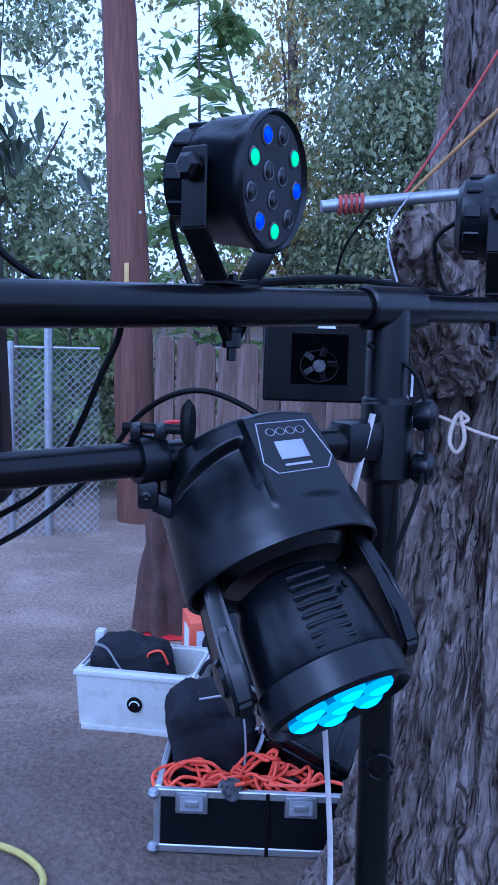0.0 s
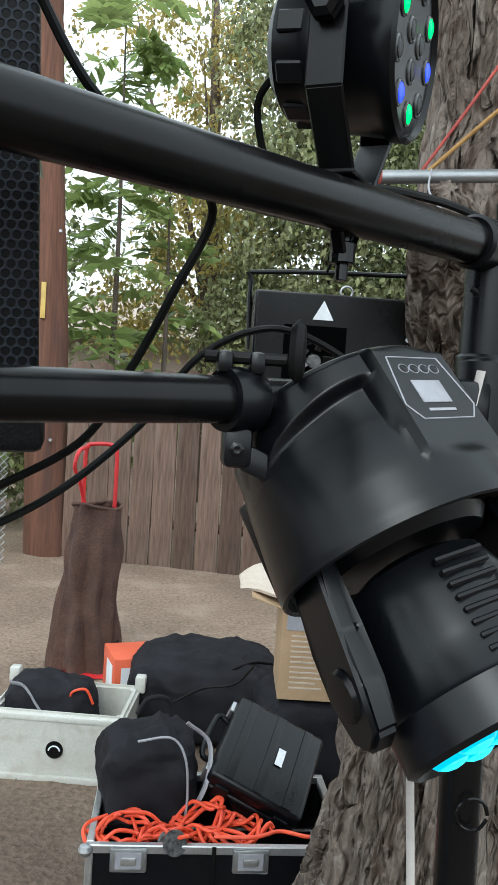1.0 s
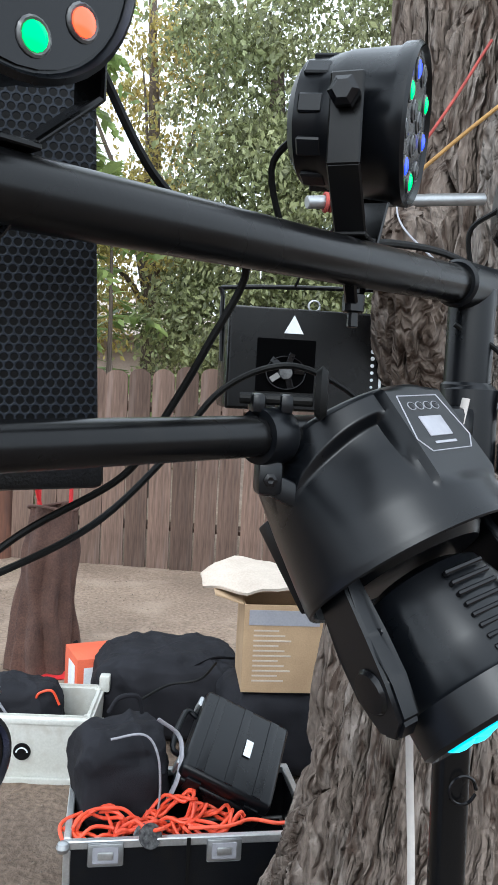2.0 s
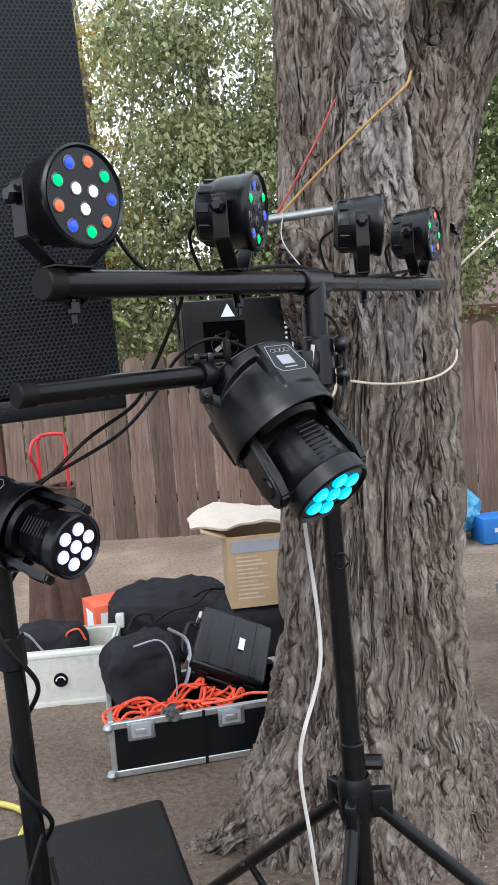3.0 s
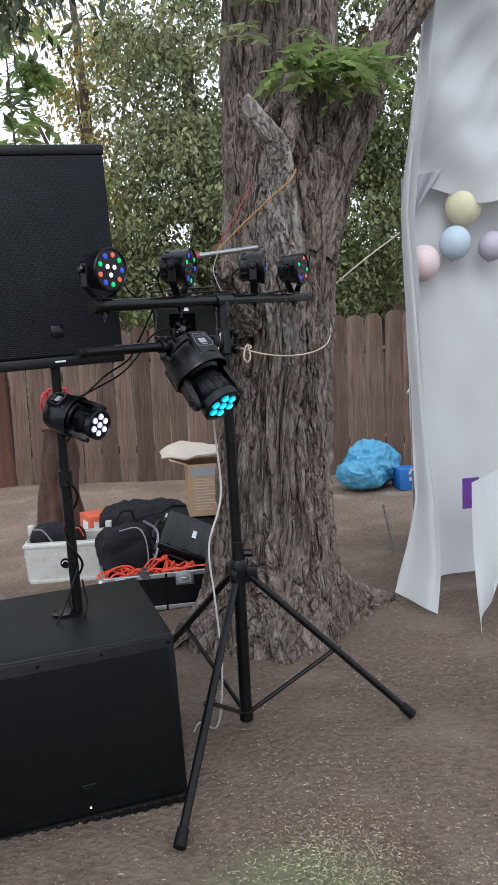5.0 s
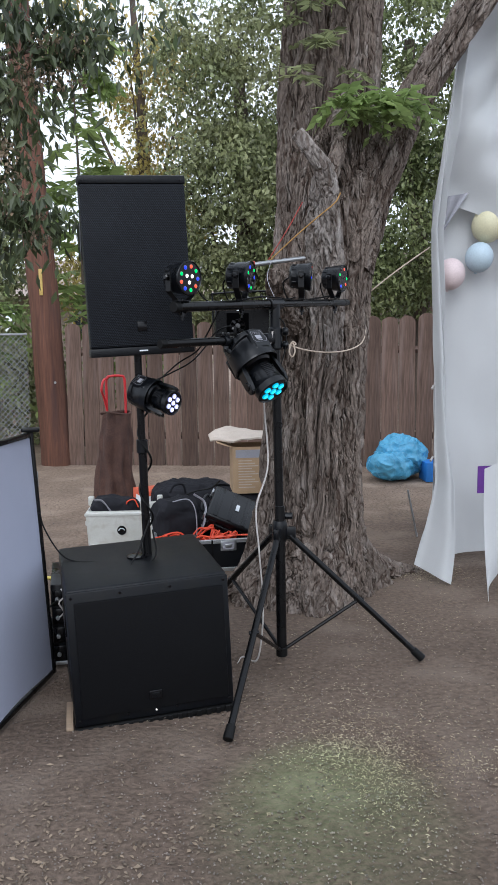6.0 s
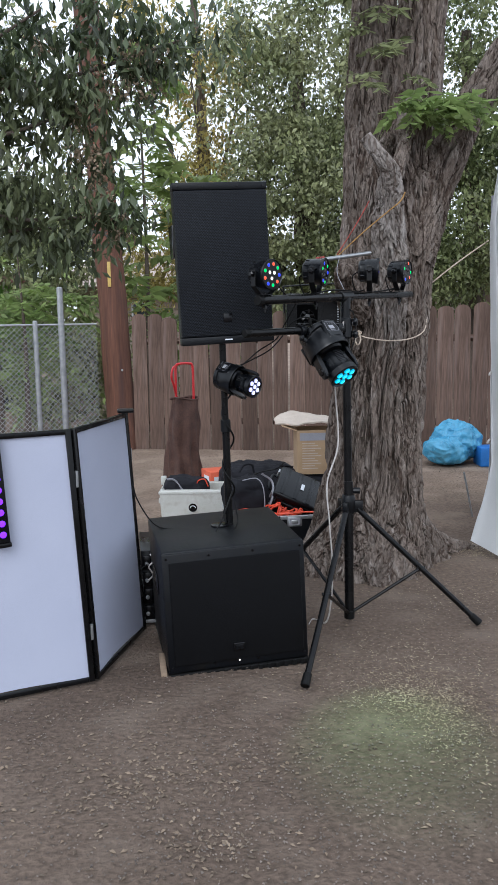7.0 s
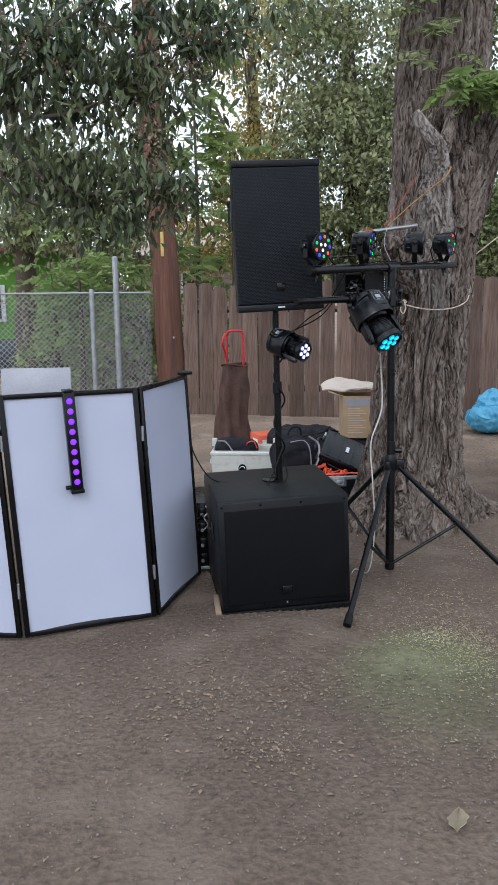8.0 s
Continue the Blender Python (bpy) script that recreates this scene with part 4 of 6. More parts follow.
for f in FEET:
    d = Vector((f.x - HUB.x, f.y - HUB.y, 0)).normalized()
    top = HUB + d * 0.045 + Vector((0, 0, -0.02))
    leg = part("leg", rod(top, f, 0.0145, seg=16), M_paint, stand)
    part("rubber_foot", rod(f + (top - f).normalized() * 0.06, f, 0.019, 0.021, 14), M_rubber, leg)
    part("hinge", box((-0.012, -0.03, -0.03), (0.012, 0.03, 0.03), 0.004, 2, Matrix.Translation(HUB + d * 0.045 + Vector((0, 0, -0.01))) @ pose(0, 0, 0, 0, 0, math.degrees(math.atan2(d.y, d.x)) + 90)), M_plastic, hub)
    mid = top + (f - top) * 0.52
    part("brace", rod(FOOT + Vector((0, 0, 0.01)), mid, 0.009, seg=8), M_paint, stand)
    part("bolt", rod(mid - Vector((0.022, 0, 0)), mid + Vector((0.022, 0, 0)), 0.008, seg=8), M_gloss, stand)
part("end_plug", rod(FOOT - Vector((0, 0, 0.014)), FOOT + Vector((0, 0, 0.03)), 0.027, seg=16), M_rubber, stand)
axis_bar = (BAR_R - BAR_L).normalized()
bar = part("crossbar", rod(BAR_L, TEE + axis_bar * 0.04, 0.0205, seg=28), M_paint, stand)
part("end_cap", rod(BAR_L - axis_bar * 0.012, BAR_L + axis_bar * 0.02, 0.0222, seg=24), M_rubber, bar)
part("crossbar_far_half", rod(TEE + axis_bar * 0.03, BAR_R, 0.0175, seg=24), M_paint, stand)
part("tee_sleeve", rod(TEE - axis_bar * 0.05, TEE + axis_bar * 0.05, 0.0255, seg=28), M_plastic, stand)
part("tee_socket", rod(TEE - Vector((0, 0, 0.115)), TEE, 0.026, seg=24), M_plastic, stand)
part("collar", rod(TEE - Vector((0, 0, 0.125)), TEE - Vector((0, 0, 0.105)), 0.029, seg=24), M_plastic, stand)
ARM_L, ARM_R = Vector((-0.393, 0.615, 1.512)), Vector((0.16, 0.972, 1.527))
axis_arm = (ARM_R - ARM_L).normalized()
arm = part("side_arm", rod(ARM_L, ARM_R, 0.0175, seg=24), M_paint, stand)
part("end_cap", rod(ARM_L - axis_arm * 0.01, ARM_L + axis_arm * 0.02, 0.019, seg=24), M_rubber, arm)
clampj = part("clamp", rod((0.168, 0.977, 1.475), (0.168, 0.981, 1.575), 0.031, seg=28, cap=0.006), M_plastic, stand, "black plastic pole clamp")
part("clamp_ear", box((-0.075, -0.022, -0.024), (-0.02, 0.022, 0.024), 0.008, 2, Matrix.Translation((0.168, 0.978, 1.527)) @ pose(0, 0, 0, 0, 0, 33)), M_plastic, clampj)
for z in (1.495, 1.557):
    part("knob", lathe([(0, 0), (0.016, 0), (0.02, 0.006), (0.02, 0.02), (0.012, 0.026), (0, 0.026)], 12, along((0.2, 0.97, z), (0.25, 0.95, z))), M_plastic, clampj)
part("ring_bolt", tube([(0.172 + 0.016 * math.cos(a), 0.938, 1.13 + 0.016 * math.sin(a)) for a in np.linspace(0, 6.0, 9)], 0.002, 6, 3), M_gloss, stand)
part("lock_knob", rod((0.2, 0.955, 0.7), (0.235, 0.94, 0.7), 0.016, seg=10), M_plastic, stand)

# ---- small round LED floods ----
LED_SETS = [
    [L_white, L_white, L_white, L_blue, L_green, L_red, L_blue, L_green, L_red, L_blue, L_green, L_red],
    [None, None, None, L_blue, L_green, None, L_blue, L_green, None, L_blue, L_green, None],
    [None, None, None, L_blue, None, L_red, None, None, L_green, None, None, None],
    [None, None, None, L_green, None, L_red, None, L_green, None, L_blue, None, L_red],
]


def par_light(centre, way, leds, group, high):
    """A flat round flood: body with ribs, lens plate, twelve lenses, yoke and wing screw. It looks along way."""
    w = Vector(way).normalized()
    yaw = math.degrees(math.atan2(w.x, -w.y))
    pitch = math.degrees(math.asin(w.z))
    t = thing("par_light", "small round black LED flood lamp clamped on the crossbar", "stage light", pose(*centre, 0, 0, yaw), group=group)
    tilt = pose(0, 0, 0, 90 - pitch, 0, 0)
    body = part("housing", lathe([(0, -0.058), (0.042, -0.058), (0.053, -0.05), (0.055, -0.03), (0.056, -0.028), (0.061, -0.01), (0.064, 0.03), (0.067, 0.034), (0.068, 0.045), (0.065, 0.048), (0.062, 0.043), (0, 0.041)], 40, tilt), M_plastic, t)
    part("lens_plate", lathe([(0, 0.042), (0.0605, 0.042), (0.0605, 0.0445), (0, 0.0445)], 32, tilt), M_gloss, body)
    spots = [(0.0165 * math.cos(2.094 * k + 0.5), 0.0165 * math.sin(2.094 * k + 0.5)) for k in range(3)] + [(0.046 * math.cos(0.698 * k), 0.046 * math.sin(0.698 * k)) for k in range(9)]
    for (x, y), led in zip(spots, leds):
        lens = part("lens", lathe([(0.0098, 0.044), (0.0098, 0.0454), (0.0085, 0.0464), (0.0074, 0.0458), (0, 0.0458)], 16, tilt @ Matrix.Translation((x, y, 0))), M_lens, body)
        part("led", lathe([(0.0074, 0.0456), (0.007, 0.0466), (0.0045, 0.0477), (0, 0.0481)], 14, tilt @ Matrix.Translation((x, y, 0))), led or M_gloss, lens)
    for k in range(10):
        a = 0.628 * k
        part("rib", box((0.048, -0.008, -0.046), (0.0575, 0.008, -0.024), 0.0015, 1, tilt @ pose(0, 0, 0, 0, 0, math.degrees(a))), M_plastic, body)
    drop = 0.0175 - high
    for sx in (-1, 1):
        part("yoke_arm", box((sx * 0.073 - 0.002, -0.014, -0.054), (sx * 0.073 + 0.002, 0.014, 0.02), 0.0015, 1), M_paint, t)
        b = box((-0.014, -0.002, 0), (0.014, 0.002, math.hypot(0.043, -drop - 0.055)), 0.0015, 1, along((sx * 0.073, 0, -0.052), (sx * 0.03, 0, drop + 0.003)))
        part("yoke_bend", b, M_paint, t)
        kn = part("knob", lathe([(0, 0), (0.011, 0), (0.013, 0.004), (0.013, 0.012), (0.008, 0.016), (0, 0.016)], 6, along((sx * 0.075, 0, 0.0), (sx * 0.1, 0, 0.0))), M_gloss, t)
    part("yoke_base", box((-0.034, -0.014, drop), (0.034, 0.014, drop + 0.004), 0.001, 1), M_paint, t)
    part("bolt", rod((0, 0, drop - 0.075), (0, 0, drop + 0.012), 0.005, seg=10), M_gloss, t)
    wing = part("wing_nut", rod((0, 0, drop - 0.062), (0, 0, drop - 0.045), 0.01, seg=10), M_gloss, t)
    for sx in (-1, 1):
        part("wing", box((-0.002, -0.006, 0), (0.002, 0.006, 0.026), 0.002, 1, pose(sx * 0.008, 0, drop - 0.055, 0, sx * 40, 0)), M_gloss, wing)
    part("cable", tube([(0, 0.055, 0.0), (0.02, 0.09, -0.03), (0.03, 0.07, -0.1), (0.0, 0.03, drop + 0.01)], 0.0035, 6, 6), M_rubber, t)
    return t


def on_bar(x):
    return BAR_L + (BAR_R - BAR_L) * ((x - BAR_L.x) / (BAR_R.x - BAR_L.x))


for x, way, leds, high in ((-0.312, (0.6, -0.8, -0.05), LED_SETS[0], 0.108), (-0.018, (0.87, -0.5, -0.08), LED_SETS[1], 0.12), (0.345, (0.95, -0.3, -0.05), LED_SETS[2], 0.125), (0.58, (0.75, -0.66, -0.05), LED_SETS[3], 0.12)):
    q = on_bar(x)
    par_light((q.x, q.y, q.z + high + 0.004), way, leds, "flood lamps on the crossbar", high)


# ---- moving-head wash lights ----
def moving_head(name, label, base, axis, panel, pan, tilt, led, scale=1.0):
    """A moving head: round base with control panel, yoke with two arms, tilting head with seven lenses. axis runs from the base to the head."""
    z = Vector(axis).normalized()
    x = Vector(panel) - z * Vector(panel).dot(z)
    x.normalize()
    m = Matrix((x, z.cross(x), z)).transposed().to_4x4()
    m.translation = Vector(base)
    t = thing(name, label, "stage light", m @ Matrix.Scale(scale, 4))
    PROF = [(-0.08, 0.0), (-0.08, 0.086), (-0.077, 0.0905), (-0.073, 0.0925), (-0.02, 0.0985), (0.03, 0.1025), (0.052, 0.104), (0.0585, 0.1035), (0.06, 0.102), (0.058, 0.099), (0.04, 0.096), (0.03, 0.08), (0.03, 0.0)]
    zk, rk = [], []
    for (z0, q0), (z1, q1) in zip(PROF, PROF[1:]):
        steps = 55 if z1 - z0 > 0.03 else 4
        for i in range(steps):
            zk.append(z0 + (z1 - z0) * i / steps)
            rk.append(q0 + (q1 - q0) * i / steps)
    zk.append(0.03)
    rk.append(0.0)

    def shell(u, v):
        i = min(int(round(v * (len(zk) - 1))), len(zk) - 1)
        zz, rr = zk[i], rk[i]
        phi = math.degrees(math.pi * (2 * u - 1))
        a = abs(phi)
        if rr > 0.088 and zz < 0.045:
            ease = lambda k: max(0.0, min(1.0, k)) ** 2 * (3 - 2 * max(0.0, min(1.0, k)))
            if a <= 27:
                # flat control panel between the shoulders
                flat = (0.0952 + 0.05 * (zz + 0.026)) / math.cos(math.radians(phi))
                rr += (min(flat, 0.1065) - rr) * ease((27 - a) / 3) * ease((0.03 - zz) / 0.015) * ease((zz + 0.08) / 0.012)
            elif a < 98:
                # scooped shoulder under a narrow arched band, running out into the drum
                top = -0.058 + 0.03 * ((a - 27) / 71) ** 2
                rr -= 0.0115 * ease((zz - top) / 0.009) * ease((0.024 - zz) / 0.07) * ease((98 - a) / 45) * ease((a - 27) / 5)
        return Vector((rr * math.cos(math.radians(phi)), rr * math.sin(math.radians(phi)), zz))

    body = part("base", sheet("base", shell, 240, len(zk) - 1), M_plastic, t, smooth=32)
    fm = Matrix.Translation((0.0945, 0, -0.034)) @ Euler((0, radians(92.9), 0)).to_matrix().to_4x4() @ Matrix.Rotation(math.pi, 4, "Z") @ Matrix.Diagonal((0.8, 1.0, 1, 1))
    # local: x runs towards the head, y across, z outwards
    pts = [(-0.036, -0.03), (-0.036, 0.03), (0.02, 0.041), (0.036, 0.03), (0.036, -0.03), (0.02, -0.041), (-0.036, -0.03)]
    b = bmesh.new()
    for p, q in zip(pts, pts[1:]):
        rod((p[0], p[1], 0.0004), (q[0], q[1], 0.0004), 0.0007, seg=6, bm=b)
    part("panel_outline", merge(b, fm), M_grey, body, "pale printed outline round the controls")
    part("display", merge(box((-0.008, -0.019, -0.001), (0.018, 0.015, 0.0012), 0.0005), fm), M_grey, body, "small grey display")
    for k in range(4):
        part("button", merge(lathe([(0, 0), (0.0045, 0), (0.0045, 0.0012), (0.003, 0.002), (0, 0.002)], 14, Matrix.Translation((-0.022, -0.018 + 0.012 * k, 0.0))), fm), M_gloss, body)
        part("button_ring", merge(tube([(-0.022 + 0.005 * math.cos(a), -0.018 + 0.012 * k + 0.005 * math.sin(a), 0.0006) for a in np.linspace(0, 6.28, 9)], 0.0006, 4, 2), fm), M_grey, body)
    part("panel_print", merge(box((0.0245, -0.018, -0.0005), (0.0275, 0.014, 0.0008), 0.0), fm), M_grey, body)
    for a in (115, -115, 180):
        part("fin", box((0.075, -0.016, -0.06), (0.097, 0.016, 0.02), 0.006, 2, pose(0, 0, 0, 0, 0, a)), M_plastic, body)
    part("rear_plate", box((-0.107, -0.045, -0.05), (-0.085, 0.045, 0.045), 0.003, 2), M_plastic, body)
    part("rear_sticker", box((-0.105, -0.0475, -0.01), (-0.095, -0.0455, 0.012), 0.0, 1), M_pale, body)
    for k in range(16):
        a = 2 * math.pi * k / 16
        part("vent_slot", box((0.045, -0.003, 0.0295), (0.078, 0.003, 0.0335), 0.0006, 1, pose(0, 0, 0, 0, 0, math.degrees(a))), M_rubber, body)
    part("clamp_bracket", box((-0.045, -0.02, -0.094), (0.045, 0.02, -0.0805), 0.003, 1), M_paint, t)
    # yoke
    p = Matrix.Translation((0, 0, 0.008)) @ Matrix.Rotation(radians(pan), 4, "Z") @ Matrix.Scale(0.93, 4)
    yoke = part("yoke", lathe([(0, 0.031), (0.07, 0.031), (0.078, 0.045), (0.07, 0.056), (0, 0.056)], 36, p), M_plastic, t)
    for sy in (-1, 1):
        b = bmesh.new()
        outline = [(-0.034, 0.035), (0.034, 0.035), (0.03, 0.1), (0.036, 0.14), (0.024, 0.175), (0, 0.185), (-0.024, 0.175), (-0.036, 0.14), (-0.03, 0.1)]
        ina = [b.verts.new((px, sy * (0.079 if pz < 0.05 else 0.084), pz)) for px, pz in outline]
        outa = [b.verts.new((px * 0.85, sy * (0.094 if pz < 0.05 else 0.105), pz)) for px, pz in outline]
        b.faces.new(ina)
        b.faces.new(outa[::-1])
        for i in range(9):
            j = (i + 1) % 9
            b.faces.new((ina[i], ina[j], outa[j], outa[i]))
        bmesh.ops.bevel(b, geom=b.edges[:], offset=0.004, segments=2, affect="EDGES")
        armp = part("yoke_arm", merge(b, p), M_plastic, yoke)
        b = lathe([(0, 0), (0.021, 0), (0.018, 0.004), (0, 0.005)], 24, p @ along((0, sy * 0.1045, 0.14), (0, sy * 0.2, 0.14)))
        part("arm_badge", b, M_gloss, armp, "glossy oval arm cover")
    # head: its front runs along +z of this frame
    h = p @ Matrix.Translation((0, 0, 0.14)) @ Matrix.Rotation(radians(tilt), 4, "Y")
    head = part("head", lathe([(0, -0.075), (0.045, -0.075), (0.062, -0.066), (0.07, -0.04), (0.073, 0.0), (0.076, 0.03), (0.079, 0.034), (0.08, 0.066), (0.075, 0.07), (0.07, 0.062), (0, 0.06)], 44, h), M_plastic, t)
    part("front_plate", lathe([(0, 0.0605), (0.069, 0.0605), (0.069, 0.0635), (0, 0.0635)], 36, h), M_gloss, head)
    for k in range(7):
        q = (0, 0) if k == 6 else (0.043 * math.cos(1.047 * k), 0.043 * math.sin(1.047 * k))
        lens = part("lens", lathe([(0.0165, 0.063), (0.0165, 0.067), (0.0135, 0.0705), (0.012, 0.0695), (0, 0.0695)], 20, h @ Matrix.Translation((*q, 0))), led[0], head)
        part("led", lathe([(0.0122, 0.0693), (0.0118, 0.0712), (0.007, 0.0735), (0, 0.0745)], 18, h @ Matrix.Translation((*q, 0))), led[1], lens)
    for a in (0, 180):
        for k in range(9):
            zc = -0.052 + 0.0105 * k
            rr = 0.0735 + 0.02 * min(0, zc + 0.04) + 0.03 * max(0, zc)
            part("vent_slot", box((rr - 0.008, -0.022, zc - 0.0022), (rr + 0.0003, 0.022, zc + 0.0022), 0.001, 1, h @ pose(0, 0, 0, 0, 0, a)), M_gloss, head)
        part("screw_hole", rod((0.066, -0.034, -0.03), (0.0705, -0.0365, -0.03), 0.0045, seg=10, bm=None), M_rubber, head).matrix_local = h @ pose(0, 0, 0, 0, 0, a)
    return t


moving_head("moving_head_light", "black moving-head wash light with seven cyan lenses, hung from side arm", (0.019, 0.838, 1.453), (0.38, -0.5, -0.78), (0.25, -0.45, 0.82), 18, 6, (L_cyan, L_cyan_core), 1.0)
clamp = thing("pipe_clamp", "black pipe clamp with wing bolt holding the moving head", "clamp", Matrix.Translation(ARM_L + (ARM_R - ARM_L) * 0.535))
turn_arm = along((0, 0, 0), axis_arm)
part("ring", lathe([(0.0185, -0.014), (0.0235, -0.014), (0.0245, -0.011), (0.0245, 0.011), (0.0235, 0.014), (0.0185, 0.014), (0.0185, -0.014)], 28, turn_arm), M_plastic, clamp)
for x in (-0.012, 0.012):
    part("lug", box((x - 0.006, -0.012, 0.019), (x + 0.006, 0.012, 0.036), 0.004, 2), M_plastic, clamp)
part("hanger", box((-0.01, -0.012, -0.05), (0.012, 0.012, -0.02), 0.005, 2), M_plastic, clamp)
part("hanger_bolt", lathe([(0, 0), (0.006, 0), (0.006, 0.003), (0.003, 0.004), (0, 0.003)], 6, along((0, -0.012, -0.036), (0, -0.1, -0.036))), M_gloss, clamp)
part("strut", box((-0.009, -0.01, 0), (0.009, 0.01, 0.08), 0.003, 2, along((0.006, 0, -0.042), (0.08, 0.01, -0.075))), M_plastic, clamp)
part("bolt", rod((-0.026, 0.004, 0.031), (0.034, -0.01, 0.031), 0.005, seg=10), M_rubber, clamp)
part("wing", lathe([(0, -0.006), (0.015, -0.005), (0.019, 0), (0.015, 0.005), (0, 0.006)], 18, pose(0.04, -0.014, 0.038, 90, 0, 70) @ Matrix.Diagonal((0.55, 1.25, 1, 1))), M_rubber, clamp)

moving_head("moving_head_light", "black moving-head wash light with white lenses, clamped on speaker pole", (-0.44, 0.835, 1.30), (0.75, -0.6, -0.3), (-0.3, -0.5, 0.8), 20, 12, (L_lilac_rim, L_lilac), 0.72)
clamp = thing("pipe_clamp", "black pipe clamp on the speaker pole", "clamp", Matrix.Translation((-0.452, 0.868, 1.315)))
part("ring", lathe([(0.0172, -0.03), (0.026, -0.03), (0.026, 0.03), (0.0172, 0.03), (0.0172, -0.03)], 28), M_plastic, clamp)
part("bolt", rod((-0.05, 0, 0), (-0.02, 0, 0), 0.006, seg=8), M_steel, clamp)

# ---- laser projector ----
las = thing("laser_projector", "black box laser projector with aperture and warning triangle", "laser projector", pose(0.222, 1.80, 1.513, 0, 0.2, -4) @ Matrix.Diagonal((1.03, 1, 1, 1)))
part("case", box((-0.185, 0, 0), (0.185, 0.2, 0.215), 0.006, 2), M_paint, las)
part("front_panel", box((-0.18, -0.006, 0.004), (0.18, -0.0005, 0.211), 0.002, 1), M_paint, las)
# black plate, not sunk in: the aperture's shaded inside is painted
ap = part("aperture", box((-0.125, -0.009, 0.04), (-0.005, -0.0065, 0.15), 0.001, 1), M_hole, las, "black plate painted as the shaded square aperture")
part("fan_ring", tube([(-0.065 + 0.04 * math.cos(a), -0.015, 0.08 + 0.034 * math.sin(a)) for a in np.linspace(0, 6.28, 13)], 0.0016, 6, 3), M_gloss, ap)
part("fan_hub", lathe([(0, 0), (0.015, 0), (0.013, 0.006), (0, 0.007)], 18, along((-0.065, -0.0125, 0.08), (-0.065, -0.1, 0.08))), M_lens, ap)
for k in range(5):
    part("blade", box((0.016, -0.007, 0), (0.038, 0.007, 0.003), 0.001, 1, along((-0.065, -0.0135, 0.085), (-0.065, -0.1, 0.085)) @ pose(0, 0, 0, 18, 0, 72 * k)), M_gloss, ap)
b = bmesh.new()
tri = [(-0.072, 0.162), (-0.032, 0.162), (-0.052, 0.2)]
f0, f1 = [b.verts.new((x, -0.0085, z)) for x, z in tri], [b.verts.new((x, -0.0062, z)) for x, z in tri]
b.faces.new(f0)
b.faces.new(f1[::-1])
for i in range(3):
    j = (i + 1) % 3
    b.faces.new((f0[i], f0[j], f1[j], f1[i]))
part("warning_triangle", b, M_pale, las, "white warning triangle")
for k in range(9):
    part("graduation_dot", rod((0.115, -0.008, 0.03 + 0.015 * k), (0.115, -0.0062, 0.03 + 0.015 * k), 0.0022 + 0.0004 * k, seg=8), M_pale, las)
part("print_bar", box((0.13, -0.008, 0.02), (0.135, -0.0062, 0.16), 0), M_pale, las)
br = part("bracket", tube([(-0.186, 0.1, 0.1), (-0.19, 0.1, 0.24), (-0.17, 0.1, 0.262), (0.1, 0.1, 0.275), (0.18, 0.1, 0.262), (0.187, 0.1, 0.1)], 0.005, 8, 4), M_paint, las)
part("eye_bolt", tube([(0.0 + 0.012 * math.cos(a), 0.06, 0.228 + 0.012 * math.sin(a)) for a in np.linspace(-1.2, 4.4, 9)], 0.0025, 6, 3), M_steel, las)

pipe = thing("steel_pipe", "thin galvanised pipe tied to the tree with red rope", "pipe")
P0, P1 = Vector((0.13, 1.60, 1.90)), Vector((0.50, 1.65, 1.951))
part("tube", rod(P0, P1, 0.012, seg=16), M_steel, pipe)
b = bmesh.new()
for k in range(5):
    c = P0 + (P1 - P0) * (0.10 + 0.028 * k)
    tube([c + Vector((0, 0.016 * math.cos(a), 0.016 * math.sin(a))) for a in np.linspace(0, 6.28, 9)], 0.004, 6, 2, b)
part("red_lashing", b, M_rope_red, pipe, "red rope lashing")
tagged(part("hanger_wire", tube([P0 + (P1 - P0) * 0.3, (0.2, 1.78, 1.85), (0.19, 1.89, 1.785)], 0.003, 6, 4), M_rubber), "black wire hanging the laser projector from the pipe", "wire")

# ---- ropes and cables ----
def cable(name, label, cat, pts, r, material, steps=8, flat=1.0):
    return tagged(part(name, tube(pts, r, 8, steps, flat=flat), material), label, cat)


ring = [(0.66 + 0.272 * math.cos(radians(a)), 1.95 + 0.315 * math.sin(radians(a)), z) for a, z in ((200, 1.5), (215, 1.485), (235, 1.46), (255, 1.445), (275, 1.445), (295, 1.46), (315, 1.49), (330, 1.53), (342, 1.565))]
rope = thing("tree_rope", "pale rope tied round the tree trunk with loop knot", "rope")
part("loop", tube(ring, 0.0038, 8, 6), M_rope, rope)
part("knot", tube([(0.457, 1.74, 1.505), (0.440, 1.725, 1.49), (0.430, 1.72, 1.445), (0.446, 1.718, 1.42), (0.462, 1.72, 1.45), (0.455, 1.735, 1.50), (0.47, 1.73, 1.49), (0.452, 1.73, 1.48)], 0.0045, 8, 6), M_rope, rope)
cable("guy_rope", "pale guy rope from the tree to the tent", "rope", [(0.93, 1.98, 1.74), (1.2, 2.07, 1.92), (1.45, 2.15, 2.07)], 0.0045, M_rope)
cable("yellow_rope", "yellow rope slung on the trunk", "rope", [(0.30, 1.66, 1.93), (0.42, 1.57, 2.05), (0.53, 1.48, 2.15), (0.60, 1.44, 2.21), (0.65, 1.50, 2.27)], 0.0038, M_rope_yellow)
cable("red_rope", "thin red rope slung on the trunk", "rope", [(0.30, 1.66, 1.94), (0.4, 1.63, 2.1), (0.48, 1.62, 2.24)], 0.003, M_rope_red)
